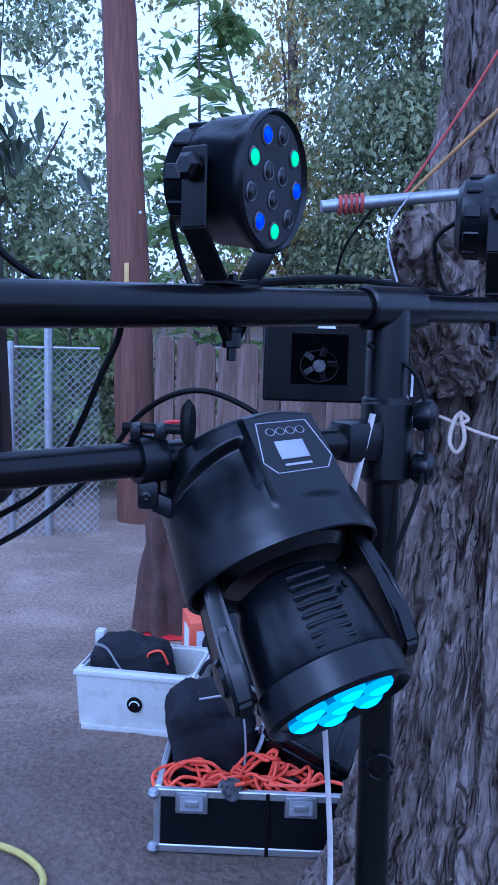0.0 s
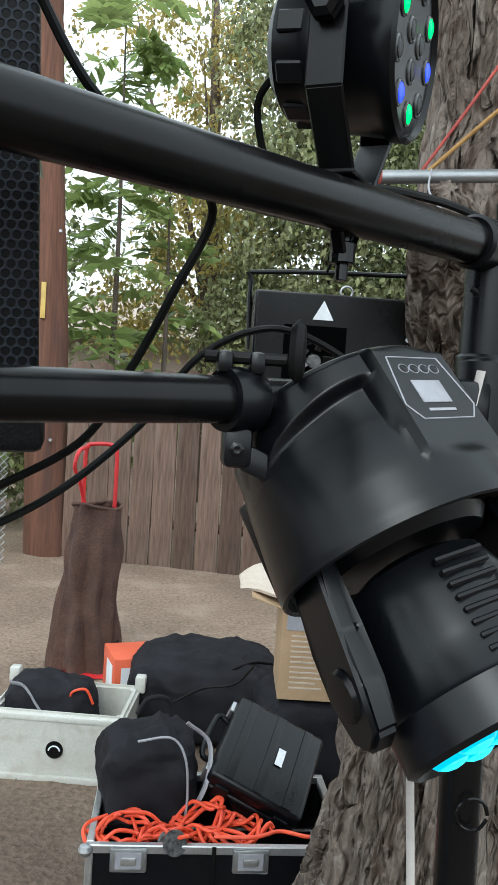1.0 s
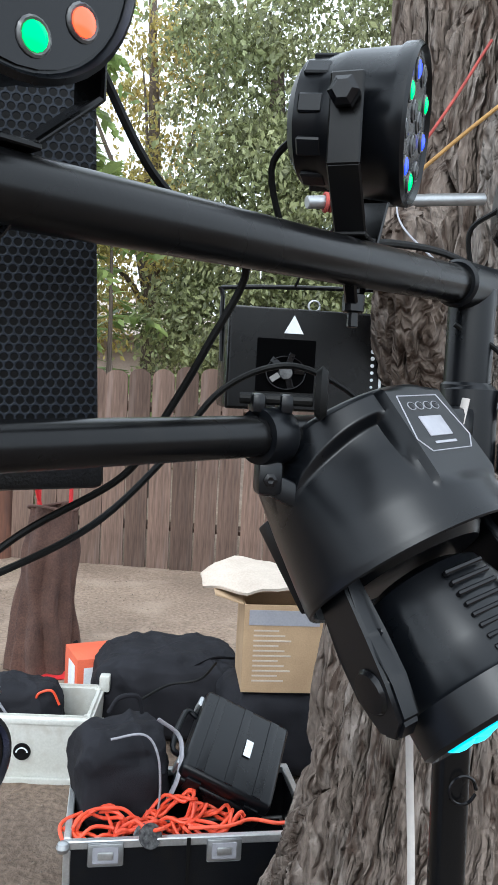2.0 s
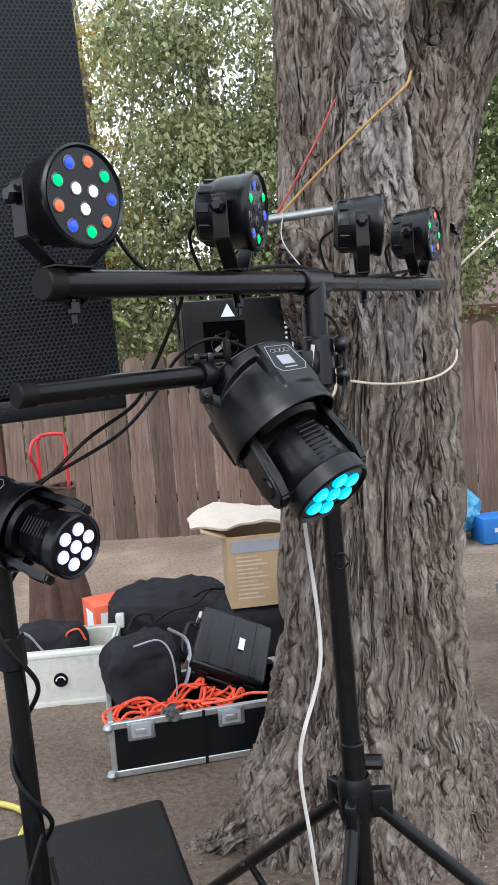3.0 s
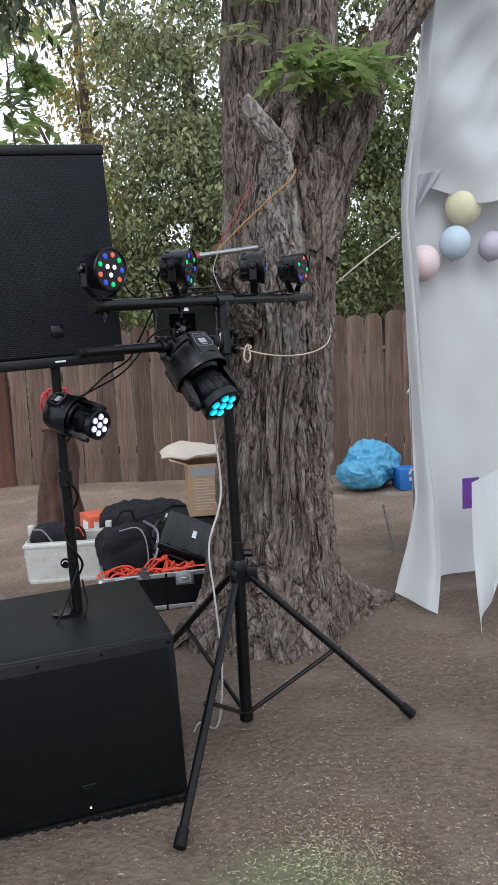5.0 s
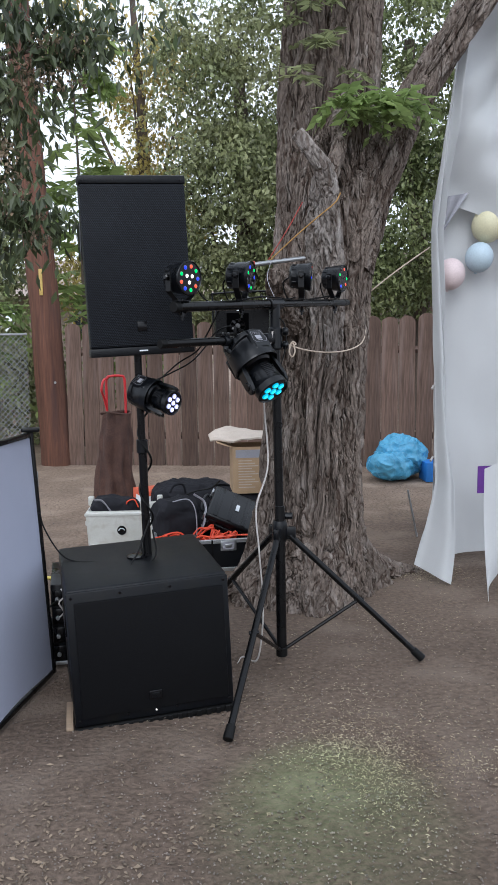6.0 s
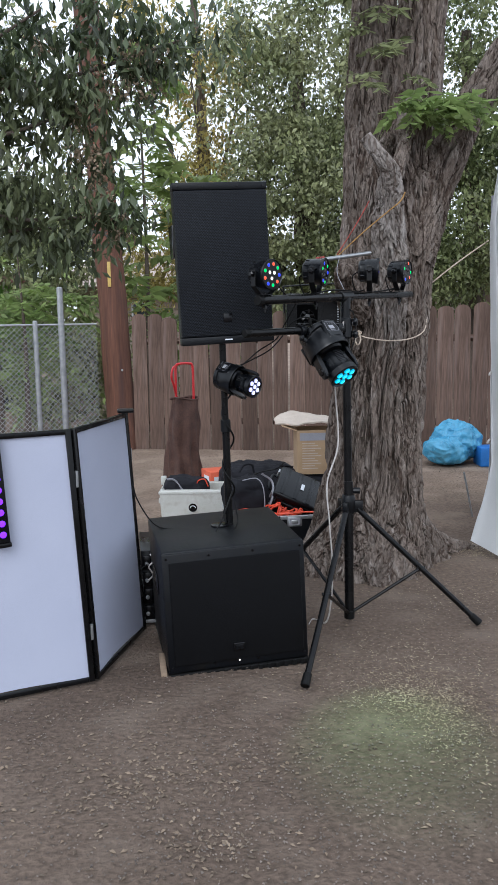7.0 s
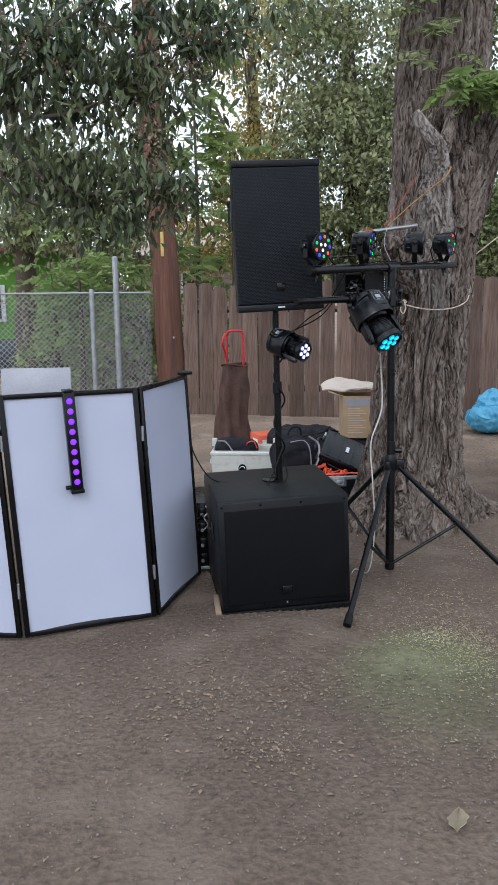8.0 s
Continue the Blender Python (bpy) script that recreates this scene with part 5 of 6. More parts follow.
cable("white_strap", "long white strap hanging down beside the stand", "strap", [(0.145, 0.94, 1.56), (0.12, 0.93, 1.44), (0.1, 0.93, 1.25), (0.115, 0.93, 0.95), (0.06, 0.935, 0.75), (0.07, 0.93, 0.55), (0.085, 0.925, 0.3), (0.075, 0.92, 0.12), (0.05, 0.93, 0.012), (0.0, 1.0, 0.008), (-0.04, 0.93, 0.008)], 0.0045, M_strap, 10, 0.35)
cable("power_cable", "black cable arching behind the moving head", "cable", [(0.04, 0.91, 1.53), (0.0, 0.915, 1.565), (-0.06, 0.915, 1.583), (-0.12, 0.93, 1.555), (-0.17, 0.925, 1.49), (-0.24, 0.87, 1.43), (-0.33, 0.85, 1.385), (-0.43, 0.86, 1.34)], 0.0033, M_rubber)
cable("power_cable", "black cable hanging from crossbar to speaker pole", "cable", [(-0.29, 0.6, 1.80), (-0.25, 0.69, 1.765), (-0.21, 0.715, 1.705), (-0.16, 0.76, 1.675), (-0.125, 0.80, 1.655), (-0.15, 0.82, 1.595), (-0.178, 0.841, 1.538), (-0.215, 0.85, 1.478), (-0.3, 0.85, 1.425), (-0.38, 0.85, 1.36), (-0.43, 0.87, 1.34)], 0.0033, M_rubber)
cable("power_cable", "black cable lying along the crossbar", "cable", [on_bar(x) + Vector((0, 0.004, 0.026 + 0.01 * math.sin(14 * x))) for x in (-0.1, -0.02, 0.05, 0.12, 0.2, 0.3, 0.42, 0.55)], 0.004, M_rubber)
cable("power_cable", "black cable running down the stand", "cable", [(0.14, 0.97, 1.64), (0.2, 0.96, 1.6), (0.21, 0.95, 1.5), (0.18, 0.94, 1.4)], 0.003, M_rubber)
cable("grey_wire", "thin pale wire from the pipe to the stand", "cable", [(0.3, 1.6, 1.93), (0.22, 1.35, 1.82), (0.2, 1.1, 1.7), (0.19, 1.0, 1.6), (0.2, 0.96, 1.54)], 0.0016, M_grey)
coil = [(-0.452 + 0.028 * math.cos(a), 0.868 + 0.028 * math.sin(a), 1.25 - 0.04 * a) for a in np.linspace(0, 16.5, 44)]
cable("pole_cable", "black cable wound down the speaker pole", "cable", coil, 0.0045, M_rubber, 3)
cable("signal_cable", "thin black cable lying over the subwoofer", "cable", [(-0.43, 0.84, 0.7), (-0.42, 0.81, 0.6), (-0.47, 0.76, 0.566), (-0.56, 0.84, 0.564), (-0.68, 0.86, 0.564), (-0.78, 0.9, 0.566), (-0.84, 0.95, 0.6), (-0.9, 1.0, 0.7), (-0.918, 1.02, 0.78)], 0.0035, M_rubber)
cable("signal_cable", "thin black cable looped on the subwoofer", "cable", [(-0.44, 0.83, 0.75), (-0.5, 0.78, 0.62), (-0.53, 0.75, 0.567), (-0.44, 0.72, 0.567), (-0.4, 0.8, 0.567)], 0.0035, M_rubber)
cable("garden_hose", "yellow hose lying on the earth", "hose", [(-1.05, 2.6, 0.012), (-0.85, 2.5, 0.012), (-0.68, 2.42, 0.012), (-0.58, 2.3, 0.012), (-0.6, 2.15, 0.012)], 0.011, M_hose)

# ---- screen facade ----
facade = thing("dj_facade", "folding white screen facade with black frames", "screen")
JOINTS = [Vector((-0.88, 1.03, 0)), Vector((-1.11, 0.44, 0)), Vector((-1.715, 0.25, 0)), Vector((-2.32, 0.36, 0))]
PH = 1.13
for a, c in zip(JOINTS, JOINTS[1:]):
    d = c - a
    wdt = d.length
    m = Matrix(((1, 0, -0.05, a.x), (0, 1, 0, a.y), (0, 0, 1, 0), (0, 0, 0, 1))) @ pose(0, 0, 0, 0, 0, math.degrees(math.atan2(d.y, d.x)))
    bm_f = box((0.006, -0.012, 0.012), (0.03, 0.012, PH), 0.004, 2, m)
    box((wdt - 0.03, -0.012, 0.012), (wdt - 0.006, 0.012, PH), 0.004, 2, m, bm_f)
    box((0.0301, -0.011, 0.012), (wdt - 0.0301, 0.011, 0.034), 0.004, 2, m, bm_f)
    box((0.0301, -0.011, PH - 0.022), (wdt - 0.0301, 0.011, PH), 0.004, 2, m, bm_f)
    f = part("frame", bm_f, M_paint, facade)
    def cloth(u, v, m=m, wdt=wdt):
        return m @ Vector((0.024 + (wdt - 0.048) * u, 0.002 * math.sin(7 * u + 3 * v), 0.03 + 0.012 * math.sin(math.pi * u) * (1 - v) ** 8 + (PH - 0.05) * v))
    part("screen_cloth", sheet("screen_cloth", cloth, 20, 24, 0.002), M_screen, f, "white stretched cloth")
for j in JOINTS[:3]:
    for z in (0.2, PH - 0.25):
        part("hinge", rod((j.x - 0.05 * z, j.y, z), (j.x - 0.05 * z, j.y, z + 0.07), 0.008, seg=10), M_steel, facade)
part("corner_cap", box((-0.98, 1.0, PH), (-0.90, 1.06, PH + 0.018), 0.005), M_paint, facade)

d = (JOINTS[1] - JOINTS[2]).normalized()
nrm = Vector((d.y, -d.x, 0))
ledbar = thing("led_bar", "slim black LED bar glowing violet, hung on screen facade", "stage light", Matrix.Translation(JOINTS[2] + d * 0.305 + nrm * 0.03 + Vector((-0.035, 0, 0.69))) @ pose(0, 0, 0, 0, -2.9, math.degrees(math.atan2(d.y, d.x))))
part("housing", box((-0.026, -0.02, 0), (0.026, 0.015, 0.44), 0.004), M_plastic, ledbar)
for k in range(9):
    part("led", lathe([(0, 0), (0.014, 0), (0.012, 0.004), (0, 0.006)], 14, along((0, -0.0195, 0.035 + 0.046 * k), (0, -0.1, 0.035 + 0.046 * k))), L_violet, ledbar)
part("end_cap", box((-0.03, -0.022, -0.02), (0.03, 0.015, -0.001), 0.004), M_paint, ledbar)
part("wing", rod((-0.05, 0, 0.01), (-0.027, 0, 0.01), 0.01, seg=10), M_paint, ledbar)
part("hook", box((-0.02, -0.0195, 0.441), (0.02, 0.045, 0.452), 0.002), M_paint, ledbar)

table = thing("dj_table", "black folding table behind the screen facade", "table", Matrix.Translation((-1.62, 0.75, 0)))
part("top", box((-0.5, -0.2, 0.9), (0.42, 0.3, 0.93), 0.005), M_box, table)
for x in (-0.46, 0.38):
    for y in (-0.16, 0.26):
        part("leg", rod((x, y, 0), (x, y, 0.9), 0.016, seg=12), M_paint, table)
lap = thing("laptop", "open grey laptop standing on the table", "laptop", Matrix.Translation((-1.68, 0.75, 0.931)))
part("keyboard_base", box((-0.17, 0.0, 0), (0.17, 0.2, 0.018), 0.004), M_grey, lap)
part("lid", box((-0.17, -0.012, 0.0185), (0.17, -0.003, 0.27), 0.004, 2, pose(0, 0, 0, -8, 0, 0)), M_grey, lap, "grey closed back of the screen")

rack = thing("amp_rack", "small black equipment rack beside the subwoofer", "equipment rack", Matrix.Translation((-0.86, 1.14, 0)))
part("frame", box((-0.03, 0, 0), (0.045, 0.4, 0.39), 0.006), M_plastic, rack)
for k in range(4):
    u = part("module", box((-0.025, -0.014, 0.02 + 0.09 * k), (0.04, -0.0005, 0.095 + 0.09 * k), 0.003), M_gloss, rack)
    part("connector", rod((0.0, -0.03, 0.055 + 0.09 * k), (0.0, -0.0145, 0.055 + 0.09 * k), 0.01, seg=10), M_steel, u)
part("label_plate", box((-0.028, -0.018, 0.002), (0.042, -0.0145, 0.02), 0.001), M_alu, rack)
cable("rack_cable", "black cable looping out of the rack", "cable", [(-0.86, 1.11, 0.32), (-0.9, 1.06, 0.3), (-0.93, 1.04, 0.22), (-0.9, 1.06, 0.14), (-0.86, 1.11, 0.11)], 0.005, M_rubber)
cable("rack_cable", "grey cable coiled in front of the rack", "cable", [(-0.85, 1.11, 0.24), (-0.83, 1.07, 0.28), (-0.85, 1.05, 0.33), (-0.82, 1.06, 0.36), (-0.84, 1.1, 0.38)], 0.004, M_strap)
# ---- cases, bags and boxes ----
case = thing("flight_case", "open black flight case with aluminium edges full of cables", "flight case", pose(-0.268, 2.47, 0, 0, 0, -2))
CW, CD, CH = 0.76, 0.46, 0.215
part("front_board", box((0.008, 0.004, 0.012), (CW - 0.008, 0.012, CH - 0.012), 0.001, 1), M_box, case)
part("back_board", box((0.008, CD - 0.012, 0.012), (CW - 0.008, CD - 0.004, CH - 0.012), 0.001, 1), M_box, case)
part("side_board", box((0.004, 0.0125, 0.012), (0.012, CD - 0.0125, CH - 0.012), 0.001, 1), M_box, case)
part("side_board", box((CW - 0.012, 0.0125, 0.012), (CW - 0.004, CD - 0.0125, CH - 0.012), 0.001, 1), M_box, case)
part("bottom_board", box((0.0125, 0.0125, 0.012), (CW - 0.0125, CD - 0.0125, 0.02), 0.001, 1), M_box, case)
for z in (0.0, CH - 0.026):
    part("edge", box((0, 0, z), (CW, 0.022, z + 0.026), 0.003, 1), M_alu, case)
    part("edge", box((0, CD - 0.022, z), (CW, CD, z + 0.026), 0.003, 1), M_alu, case)
    part("edge", box((0, 0.0221, z), (0.022, CD - 0.0221, z + 0.026), 0.003, 1), M_alu, case)
    part("edge", box((CW - 0.022, 0.0221, z), (CW, CD - 0.0221, z + 0.026), 0.003, 1), M_alu, case)
for x in (0, CW - 0.022):
    part("corner_edge", box((x, -0.001, 0.0261), (x + 0.022, 0.021, CH - 0.0261), 0.003, 1), M_alu, case)
for x in (0.0, CW):
    for z in (0.015, CH - 0.015):
        part("ball_corner", lathe([(0, -0.02), (0.016, -0.013), (0.021, 0), (0.016, 0.013), (0, 0.02)], 12, Matrix.Translation((x, 0.0, z))), M_steel, case)
for x in (0.07, 0.42):
    la = part("latch", box((x, -0.009, CH - 0.075), (x + 0.105, -0.0015, CH - 0.005), 0.006, 2), M_steel, case, "steel butterfly latch")
    part("twist", box((x + 0.03, -0.016, CH - 0.052), (x + 0.075, -0.0095, CH - 0.028), 0.004, 2), M_alu, la)
    part("dish", box((x + 0.015, -0.0115, CH - 0.065), (x + 0.09, -0.0093, CH - 0.015), 0.001, 1), M_grey, la)
part("strap", box((0.36, -0.004, 0.0), (0.372, -0.0005, CH), 0.001, 1), M_rubber, case)

# orange extension leads
rng = np.random.default_rng(21)
for n, (cx, cy, rad) in enumerate(((-0.14, 2.56, 0.085), (0.03, 2.6, 0.075), (0.14, 2.56, 0.08), (-0.08, 2.54, 0.06))):
    pts = []
    for a in np.linspace(0, 6.28 * 5, 44):
        pts.append((cx + rad * (0.8 + 0.35 * rng.random()) * math.cos(a) + 0.012 * a / 6.28 * (1 if n else -1), cy + rad * 0.6 * math.sin(a) + 0.02 * rng.normal(), 0.17 + 0.05 * rng.random() + (0.075 if n == 1 else 0.03) * max(0, math.sin(a + n))))
    cable("extension_lead", "tangled orange extension lead heaped in the flight case", "cable", pts, 0.006, M_cable_red, 4)
cable("extension_lead", "orange extension lead trailing along the case edge", "cable", [(0.1, 2.5, 0.22), (0.22, 2.49, 0.225), (0.3, 2.53, 0.22), (0.38, 2.49, 0.225), (0.45, 2.55, 0.2)], 0.006, M_cable_red)
tube_cup = thing("clear_cup", "small clear plastic spool among orange leads", "spool", pose(-0.03, 2.5, 0.2, 60, 0, 20))
part("disc", lathe([(0.0, 0), (0.036, 0), (0.038, 0.004), (0.018, 0.008), (0.016, 0.04), (0.036, 0.044), (0.036, 0.048), (0, 0.048)], 28), M_lens, tube_cup)


def soft_bag(name, label, lo, hi, material, seed, lump=0.03, rot=0.0, n=22, squash=2.6):
    """A slack bag: a rounded block with sagging folds."""
    c = Vector([(lo[i] + hi[i]) / 2 for i in range(3)])
    r = Vector([(hi[i] - lo[i]) / 2 for i in range(3)])
    def f(u, v):
        a, e = 2 * math.pi * u, math.pi * (v - 0.5)
        def sp(w, k):
            return math.copysign(abs(w) ** (2 / k), w)
        x, y, z = sp(math.cos(e), squash) * sp(math.cos(a), squash), sp(math.cos(e), squash) * sp(math.sin(a), squash), sp(math.sin(e), squash)
        q = Vector((x * r.x, y * r.y, z * r.z))
        w = Vector((q.x * 7 + seed, q.y * 7, q.z * 7))
        k = lump * (0.9 * noise.noise(w) + 0.35 * noise.noise(w * 2.3) + 0.9 * (0.4 - abs(noise.noise(w * 1.4 + Vector((4, 4, 4))))) + 0.4 * (0.4 - abs(noise.noise(w * 3.7))))
        k += lump * 0.7 * (max(0.0, 1 - 2.6 * abs(noise.noise(Vector((w.x * 1.1 + w.z * 0.8, w.y * 0.8, w.z * 0.5 - w.x * 0.4)) + Vector((9, 1, 5))))) ** 2 - 0.3)
        s = max(0.0, min(1.0, (z + 1) * 2))
        q += Vector((x, y, z)).normalized() * k * s
        return q
    t = thing(name, label, "bag", Matrix.Translation((c.x, c.y, lo[2])) @ pose(0, 0, 0, 0, 0, rot))
    me = sheet(name, lambda u, v: f(u, v) + Vector((0, 0, r.z)), n * 5, n * 3)
    part("body", me, material, t)
    return t


bp = soft_bag("backpack", "slumped black backpack with grey piping in the case", (-0.24, 2.64, 0.12), (0.05, 2.88, 0.44), M_cloth, 3, 0.022, 8, 26, 4.4)
part("piping", tube([(-0.06, -0.13, 0.33), (0.04, -0.14, 0.34), (0.085, -0.15, 0.28), (0.1, -0.145, 0.16), (0.095, -0.14, 0.06)], 0.004, 6, 6), M_grey, bp, "grey piping")
part("strap", tube([(0.1, -0.08, 0.36), (0.17, -0.1, 0.3), (0.16, -0.14, 0.2), (0.13, -0.12, 0.1)], 0.012, 8, 6, flat=0.35), M_grey, bp)
part("carry_loop", tube([(-0.05, -0.02, 0.37), (-0.02, -0.03, 0.42), (0.04, -0.03, 0.42), (0.06, -0.02, 0.36)], 0.008, 8, 5), M_cloth, bp)

hx, hy = Vector((0.275, -0.06, -0.123)).normalized(), Vector((0.164, 0.26, 0.115))
hy = (hy - hx * hy.dot(hx)).normalized()
hm = Matrix((hx, hy, hx.cross(hy))).transposed().to_4x4()
hm.translation = Vector((0.29, 2.72, 0.369)) - hx.cross(hy) * 0.14
hard = thing("hard_case", "black ribbed plastic hard case leaning on backpack and leads", "equipment case", hm)
part("lower_shell", box((-0.155, -0.165, 0.0), (0.155, 0.165, 0.075), 0.018, 3), M_plastic, hard)
lid = part("lid", box((-0.158, -0.168, 0.079), (0.158, 0.168, 0.14), 0.018, 3), M_plastic, hard)
for k in range(3):
    part("rib", box((-0.115 + 0.1 * k, -0.155, 0.1385), (-0.085 + 0.1 * k, 0.155, 0.1445), 0.003, 2), M_plastic, lid)
part("label", box((0.02, -0.03, 0.1447), (0.045, 0.035, 0.146), 0.0, 1), M_pale, lid, "small pale label")
for x in (-0.1, 0.1):
    part("latch", box((x - 0.025, -0.178, 0.045), (x + 0.025, -0.166, 0.11), 0.004, 2), M_plastic, hard)
part("handle", tube([(-0.155, -0.08, 0.07), (-0.2, -0.07, 0.08), (-0.2, 0.08, 0.08), (-0.155, 0.09, 0.07)], 0.01, 8, 5), M_plastic, hard)
for y in (-0.12, 0.13):
    part("catch", box((-0.172, y - 0.02, 0.05), (-0.157, y + 0.02, 0.11), 0.003, 1), M_steel, hard)

cool = thing("cooler", "open white plastic cooler holding a black bag", "cooler", pose(-0.705, 3.325, -0.012, 0, 0, -9.5))
b = bmesh.new()
W2, D2, H2, T2 = 0.53, 0.36, 0.275, 0.03
out_lo = [(0.015, 0.015), (W2 - 0.015, 0.015), (W2 - 0.015, D2 - 0.015), (0.015, D2 - 0.015)]
out_hi = [(0, 0), (W2, 0), (W2, D2), (0, D2)]
in_hi = [(T2, T2), (W2 - T2, T2), (W2 - T2, D2 - T2), (T2, D2 - T2)]
r0 = [b.verts.new((x, y, 0.0)) for x, y in out_lo]
r1 = [b.verts.new((x, y, H2)) for x, y in out_hi]
r2 = [b.verts.new((x, y, H2)) for x, y in in_hi]
r3 = [b.verts.new((x, y, 0.04)) for x, y in in_hi]
b.faces.new(r0)
b.faces.new(r3)
for p, q in ((r0, r1), (r1, r2), (r2, r3)):
    for i in range(4):
        j = (i + 1) % 4
        b.faces.new((p[i], p[j], q[j], q[i]))
bmesh.ops.bevel(b, geom=b.edges[:], offset=0.012, segments=3, affect="EDGES")
part("body", b, M_white, cool)
part("rim", box((-0.004, -0.004, H2 - 0.035), (W2 + 0.004, 0.006, H2 - 0.012), 0.004, 2), M_white, cool)
part("skirt", box((0.03, -0.003, 0.0), (W2 - 0.03, 0.013, 0.03), 0.005, 2), M_white, cool)
for x in (0.0, W2):
    part("hinge_post", box((x - 0.022, D2 - 0.05, H2 - 0.02), (x + 0.022, D2, H2 + 0.05), 0.008, 2), M_white, cool)
    part("handle_lug", box((x - 0.02, 0.12, 0.14), (x + 0.02, 0.24, 0.18), 0.008, 2), M_white, cool)
badge = part("badge", lathe([(0, 0), (0.034, 0), (0.032, 0.003), (0, 0.003)], 28, along((0.265, 0.0045, 0.13), (0.265, -0.1, 0.135))), M_gloss, cool, "dark oval badge")
part("badge_arc", tube([(0.265 + 0.022 * math.cos(a), 0.0005, 0.124 + 0.022 * math.sin(a)) for a in np.linspace(0.2, 2.95, 7)], 0.003, 6, 3), M_pale, badge)
cb = soft_bag("duffel_bag", "black bag stuffed into the open cooler", (-0.66, 3.36, 0.03), (-0.30, 3.6, 0.335), M_cloth, 9, 0.02, -9, 24, 4.0)
part("strap", tube([(-0.14, -0.09, 0.3), (-0.08, -0.12, 0.3), (-0.03, -0.13, 0.24), (0.0, -0.135, 0.2)], 0.014, 8, 5, flat=0.35), M_grey, cb)
cable("red_cable", "short red cable loop on the black bag", "cable", [(-0.40, 3.37, 0.28), (-0.39, 3.35, 0.32), (-0.34, 3.35, 0.33), (-0.31, 3.36, 0.27)], 0.005, M_cable_red)

cover = soft_bag("covered_speaker", "bulky gear under a slack black cloth cover", (-0.17, 3.52, 0.0), (0.48, 4.05, 0.36), M_cloth, 14, 0.02, -6, 30, 4.6)
part("tuck", tube([(0.1, -0.2, 0.33), (0.2, -0.15, 0.36), (0.3, -0.1, 0.345)], 0.01, 8, 6, flat=0.4), M_cloth, cover)
carton = thing("orange_carton", "orange and white carton beside the covered gear", "carton", pose(-0.245, 3.79, 0, 0, 0, 14))
part("body", box((0, 0, 0), (0.3, 0.24, 0.3), 0.003), M_orange, carton)
part("white_patch", box((0.03, -0.0022, 0.17), (0.085, -0.0005, 0.26), 0), M_pale, carton)
part("white_patch", box((-0.0022, 0.04, 0.12), (-0.0005, 0.16, 0.26), 0), M_pale, carton)
bk = soft_bag("small_bag", "boxy black bag under the cardboard box", (0.34, 3.16, 0.0), (0.76, 3.56, 0.36), M_cloth, 5, 0.012, 2, 22, 5.0)
cable("power_cable", "thin grey cable over the cases", "cable", [(-0.02, 3.1, 0.38), (0.1, 3.2, 0.4), (0.22, 3.2, 0.42), (0.3, 3.3, 0.45)], 0.005, M_rubber)

card = thing("cardboard_box", "open brown cardboard box with faint printing", "cardboard box", pose(0.385, 3.2, 0.365, 0, 0, -6))
BW, BD, BH = 0.32, 0.3, 0.35
for lo, hi in (((0, 0, 0), (BW, 0.006, BH)), ((0, BD - 0.006, 0), (BW, BD, BH)), ((0, 0.0061, 0), (0.006, BD - 0.0061, BH)), ((BW - 0.006, 0.0061, 0), (BW, BD - 0.0061, BH)), ((0.0061, 0.0061, 0), (BW - 0.0061, BD - 0.0061, 0.006))):
    part("side", box(lo, hi, 0.001, 1), M_card, card)
part("flap", box((-0.12, 0, -0.003), (0.0, BD, 0.003), 0.001, 1, pose(-0.003, 0, BH, 0, 18, 0)), M_card, card)
part("tape", box((0.02, -0.0035, BH - 0.08), (BW - 0.02, -0.0005, BH - 0.02), 0), M_grey, card, "clear crumpled tape")
for k, (x, y0, w) in enumerate([(0.07, 0.275, 0.2)] + [(0.04, 0.245 - 0.02 * i, 0.1 + 0.05 * ((i * 7) % 3) / 2) for i in range(11)]):
    part("print_bar", box((x, -0.0025, y0), (x + w, -0.0005, y0 + (0.025 if k == 0 else 0.006)), 0), M_ink if k == 0 else M_foam, card)
def foam(u, v):
    tip = max(0.0, 0.3 - u) / 0.3
    return Vector((0.235 + 0.5 * u, 3.2 + 0.3 * v * (1 - 0.8 * tip) + 0.13 * tip, 0.735 + 0.02 * tip + 0.045 * math.sin(2.6 * u + 1.2 * v) + 0.07 * v * (1 - tip) + 0.015 * noise.noise(Vector((u * 5, v * 5, 0)))))
tagged(part("foam_sheet", sheet("foam_sheet", foam, 16, 12, 0.012), M_foam), "pale packing sheet lying over the cardboard box", "packing sheet")

# ---- hand truck with blanket ----
ht = thing("hand_truck", "red steel hand truck draped with brown blanket", "hand truck", pose(-0.40, 4.56, 0, 0, 0, 6))
part("handle", tube([(-0.075, 0, 0.7), (-0.075, 0, 1.02), (-0.07, 0, 1.17), (-0.03, 0, 1.195), (0.05, 0, 1.195), (0.085, 0, 1.17), (0.09, 0, 1.0), (0.09, 0, 0.7)], 0.0115, 10, 8), M_red, ht)
part("second_loop", tube([(-0.06, 0.02, 0.85), (-0.1, -0.04, 1.0), (-0.13, -0.1, 1.08), (-0.11, -0.08, 1.16), (-0.06, 0, 1.18)], 0.0105, 10, 8), M_red, ht)
for x in (-0.075, 0.09):
    part("rail", rod((x, 0, 0.1), (x, 0, 0.72), 0.0115, seg=10), M_red, ht)
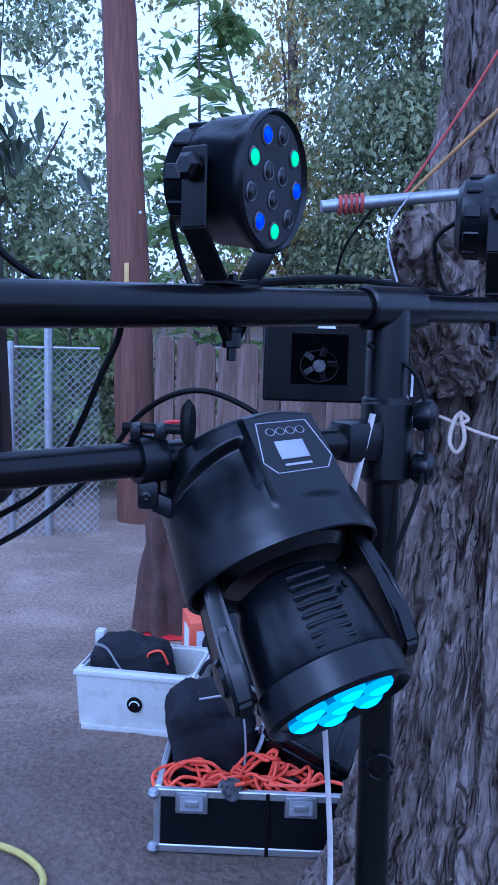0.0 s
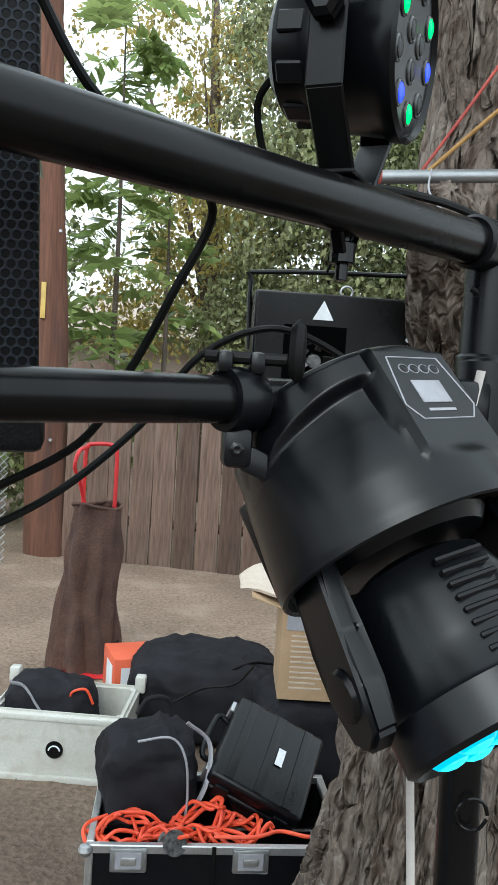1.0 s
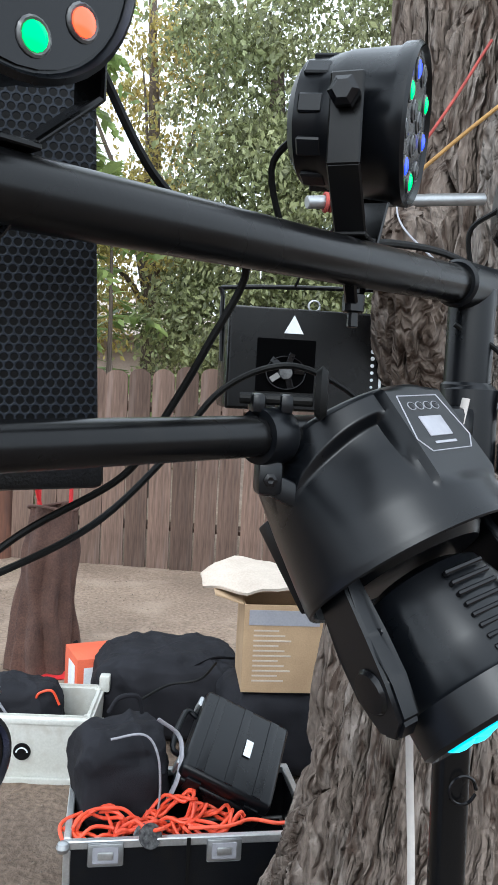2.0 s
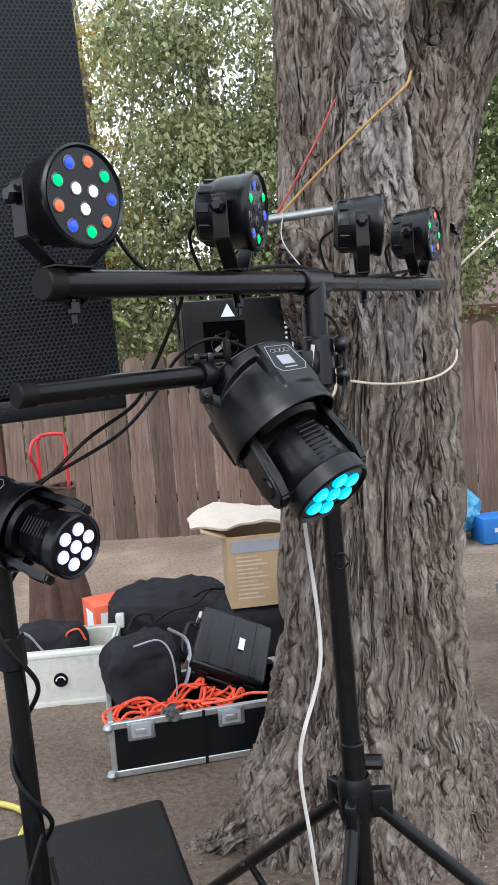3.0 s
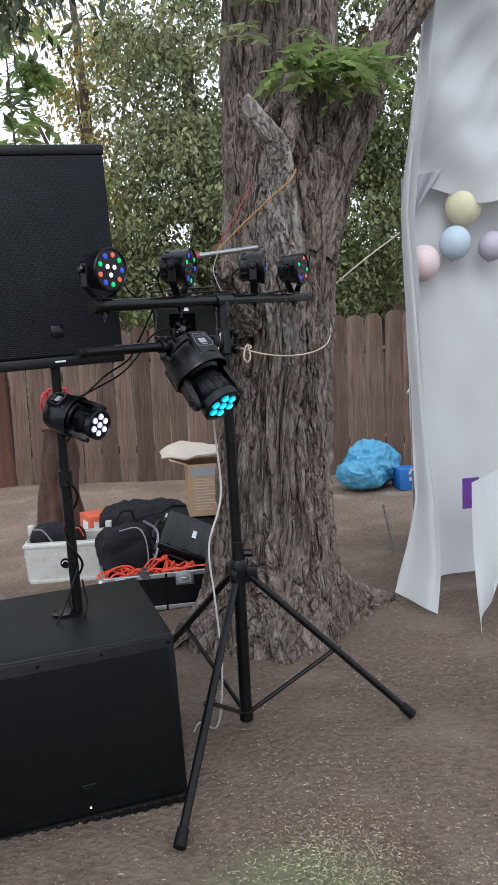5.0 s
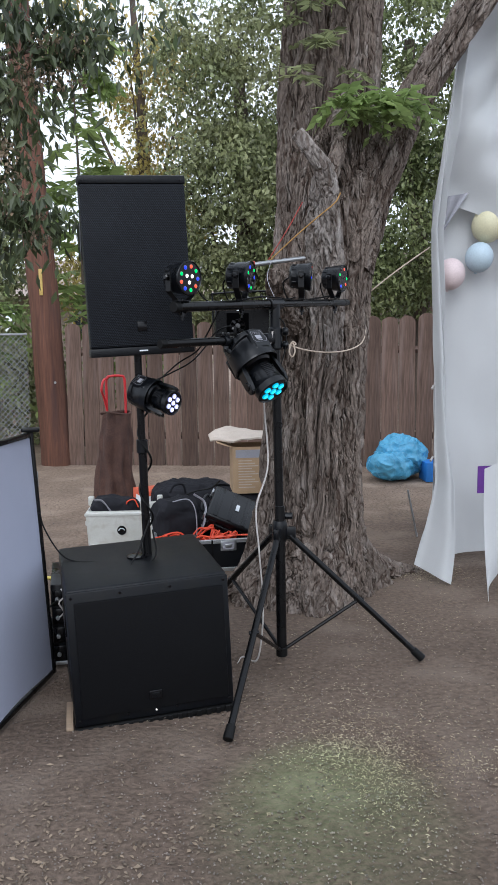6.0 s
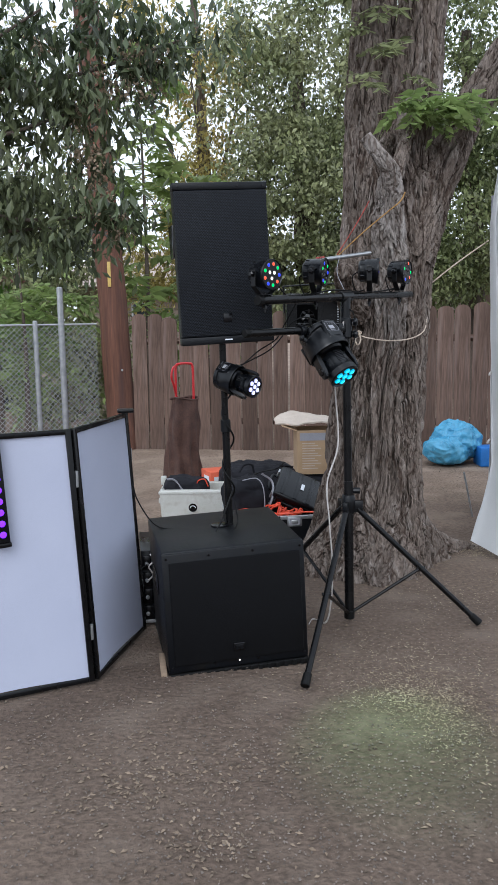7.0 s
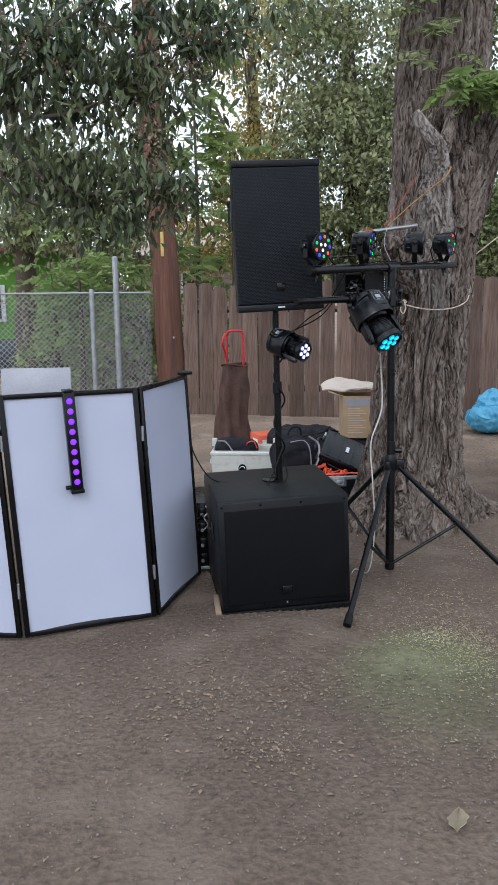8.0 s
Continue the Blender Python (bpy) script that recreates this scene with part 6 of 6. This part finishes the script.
for x in (-0.12, 0.135):
    w = part("wheel", lathe([(0.02, -0.018), (0.085, -0.018), (0.095, -0.008), (0.095, 0.008), (0.085, 0.018), (0.02, 0.018), (0.02, -0.018)], 24, along((x, 0.05, 0.097), (x + 0.1, 0.05, 0.097))), M_rubber, ht)
part("toe_plate", box((-0.16, -0.2, 0.0), (0.17, 0.0, 0.008), 0.002), M_red, ht)
def blanket(u, v):
    z = 0.87 * v + 0.006
    half = 0.118 + 0.045 * (1 - v) ** 1.3
    a = 2 * math.pi * u
    fold = 0.015 * math.sin(9 * a + 3 * v) * (1.25 - v) + 0.012 * abs(math.sin(4.5 * a + 5 * v)) + 0.035 * noise.noise(Vector((math.cos(a) * 2, math.sin(a) * 2, z * 4)))
    return Vector(((half + fold) * math.cos(a) - 0.035 * (1 - v), (0.075 + 0.05 * (1 - v) + fold) * math.sin(a) - 0.02, z + 0.012 * math.sin(2 * a)))
bl = thing("moving_blanket", "dark brown moving blanket hung over the hand truck", "blanket", pose(-0.40, 4.56, 0, 0, 0, 6))
part("cloth", sheet("cloth", blanket, 90, 50, 0.004), M_brown, bl)
part("binding", tube([Vector((0.128 * math.cos(a), 0.08 * math.sin(a) - 0.02, 0.875 + 0.012 * math.sin(2 * a))) for a in np.linspace(0, 6.283, 25)], 0.009, 8, 2), M_brown, bl)

# ---- bags at the fence ----
soft_bag("rubbish_bag", "full light blue plastic rubbish bag by the fence", (2.26, 5.12, 0.0), (2.72, 5.55, 0.31), M_bag, 22, 0.03, 12, 26, 2.3)
rb = soft_bag("rubbish_bag", "light blue plastic rubbish bag leaning on another bag", (2.40, 5.24, 0.0), (2.93, 5.7, 0.45), M_bag, 27, 0.034, -14, 26, 2.0)
beer = thing("drinks_carton", "bright blue drinks carton on the earth", "carton", pose(2.79, 5.1, 0, 0, 0, -6))
part("body", box((0, 0, 0), (0.39, 0.26, 0.2), 0.004), M_blue, beer)
part("print_block", box((0.09, -0.0025, 0.09), (0.26, -0.0005, 0.125), 0), M_pale, beer)
part("print_block", box((0.32, -0.0025, 0.03), (0.345, -0.0005, 0.15), 0), M_gold, beer)
beer2 = copy_thing(beer, pose(3.35, 5.0, 0, 0, 0, -14))
tagged(part("stake", rod((1.78, 3.02, -0.02), (1.70, 3.03, 0.36), 0.008, seg=8), M_steel), "thin metal tent stake standing in earth", "stake")

# ---- white party tent ----
tent = thing("party_tent", "white fabric party tent with tied-back side walls", "tent")
def wall(u, v):
    x = 1.50 + 2.6 * u - 0.06 * v
    z = 0.06 + 3.5 * v + 0.05 * math.sin(5 * u) * (1 - v)
    x += (1 - u) * (0.10 * v + 0.2 * max(0.0, min(1.0, (z - 2.1) / 0.8)))
    return Vector((x, 2.17 + 0.1 * u + 0.03 * math.sin(17 * u + 2 * v) * (0.4 + 0.6 * v) + 0.05 * noise.noise(Vector((u * 6, v * 4, 0))) + 0.02 * noise.noise(Vector((u * 17, v * 13, 5))), z))
part("side_wall", sheet("side_wall", wall, 90, 60, 0.002), M_fabric, tent)
EDGE_Z = [0.1, 0.35, 0.63, 1.15, 1.66, 2.15, 2.45, 2.85, 3.5]
EDGE_X = [1.285, 1.37, 1.425, 1.42, 1.395, 1.365, 1.40, 1.46, 1.53]
def flap(u, v):
    z = 0.11 + 3.4 * v
    wid = 0.07 + 0.12 * max(0.0, 1 - z / 1.1) ** 1.2
    low = max(0.0, 1 - z / 0.9)
    return Vector((float(np.interp(z, EDGE_Z, EDGE_X)) + wid * u + 0.012 * noise.noise(Vector((u * 2, v * 11, 2))), 1.95 - 0.2 * low * u + 0.03 * math.sin(7 * u + 5 * v), z - 0.11 * low * u))
part("door_flap", sheet("door_flap", flap, 24, 90, 0.002), M_fabric, tent)
def corner(u, v):
    return Vector((1.535 + 0.5 * u * (0.12 + 0.88 * v) + 0.02 * v, 1.46 + 0.12 * v + 0.03 * math.sin(6 * u + 3 * v), 0.01 + 0.25 * u + 0.75 * v))
part("loose_corner", sheet("loose_corner", corner, 16, 20, 0.002), M_fabric, tent, "loose hanging corner of white fabric")
def valance(u, v):
    sag = 0.22 * math.sin(math.pi * min(u * 1.1, 1)) * (1 - v)
    return Vector((1.50 + 0.14 * v + 1.4 * u, 2.09 - 0.16 * math.sin(math.pi * u) * (1 - v) + 0.05 * math.sin(13 * u + 9 * v) + 0.07 * noise.noise(Vector((u * 7, v * 6 - u * 4, 3))), 2.30 + 0.22 * u - sag * 0.75 + 0.03 * math.sin(19 * u) * (1 - v) + 1.2 * v))
part("valance", sheet("valance", valance, 50, 30, 0.002), M_fabric, tent, "bunched draped fabric")
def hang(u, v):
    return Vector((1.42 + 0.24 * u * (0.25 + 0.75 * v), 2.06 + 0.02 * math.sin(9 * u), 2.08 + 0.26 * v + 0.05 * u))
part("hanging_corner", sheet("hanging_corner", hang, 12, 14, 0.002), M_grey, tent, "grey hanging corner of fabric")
part("leg", rod((1.505, 2.12, 0), (1.50, 2.13, 2.1), 0.015, seg=14), M_steel, tent, "white steel tent pole")
for z in (0.75, 1.2, 1.7):
    part("tie", tube([(1.41, 2.0, z), (1.44, 2.03, z + 0.02), (1.48, 2.09, z - 0.01)], 0.007, 6, 4), M_strap, tent)
part("cord", tube([(3.0, 4.6, 0.0), (3.02, 4.6, 0.9), (3.05, 4.6, 1.9)], 0.004, 6, 4), M_rope, tent)
part("ribbon", box((1.68, 1.9, 0.55), (1.78, 1.905, 0.72), 0.001, 1), M_purple, tent, "purple ribbon")

for (x, y, z, r), col, word in (((1.80, 2.08, 2.2, 0.10), (0.64, 0.6, 0.4), "pale yellow"), ((1.73, 2.05, 2.0, 0.085), (0.45, 0.55, 0.62), "pale blue"), ((1.56, 2.09, 1.9, 0.09), (0.66, 0.54, 0.54), "pale pink"), ((1.95, 2.04, 1.98, 0.075), (0.46, 0.42, 0.5), "lilac")):
    bal = thing("balloon", word + " round balloon hanging at the tent wall", "balloon", pose(x, y, z, 12, 8, 0), group="balloons at the tent")
    mt = mat("balloon_rubber_" + word.replace(" ", "_"), col, tuple(0.9 * c for c in col), rough=0.55, scale=6, bump=0)
    part("skin", lathe([(0, -r * 1.2), (0.012, -r * 1.17), (0.006, -r * 1.12)] + [(r * math.cos(a), r * 1.1 * math.sin(a)) for a in np.linspace(-1.45, 1.57, 14)][:-1] + [(0, r * 1.1)], 28), mt, bal)
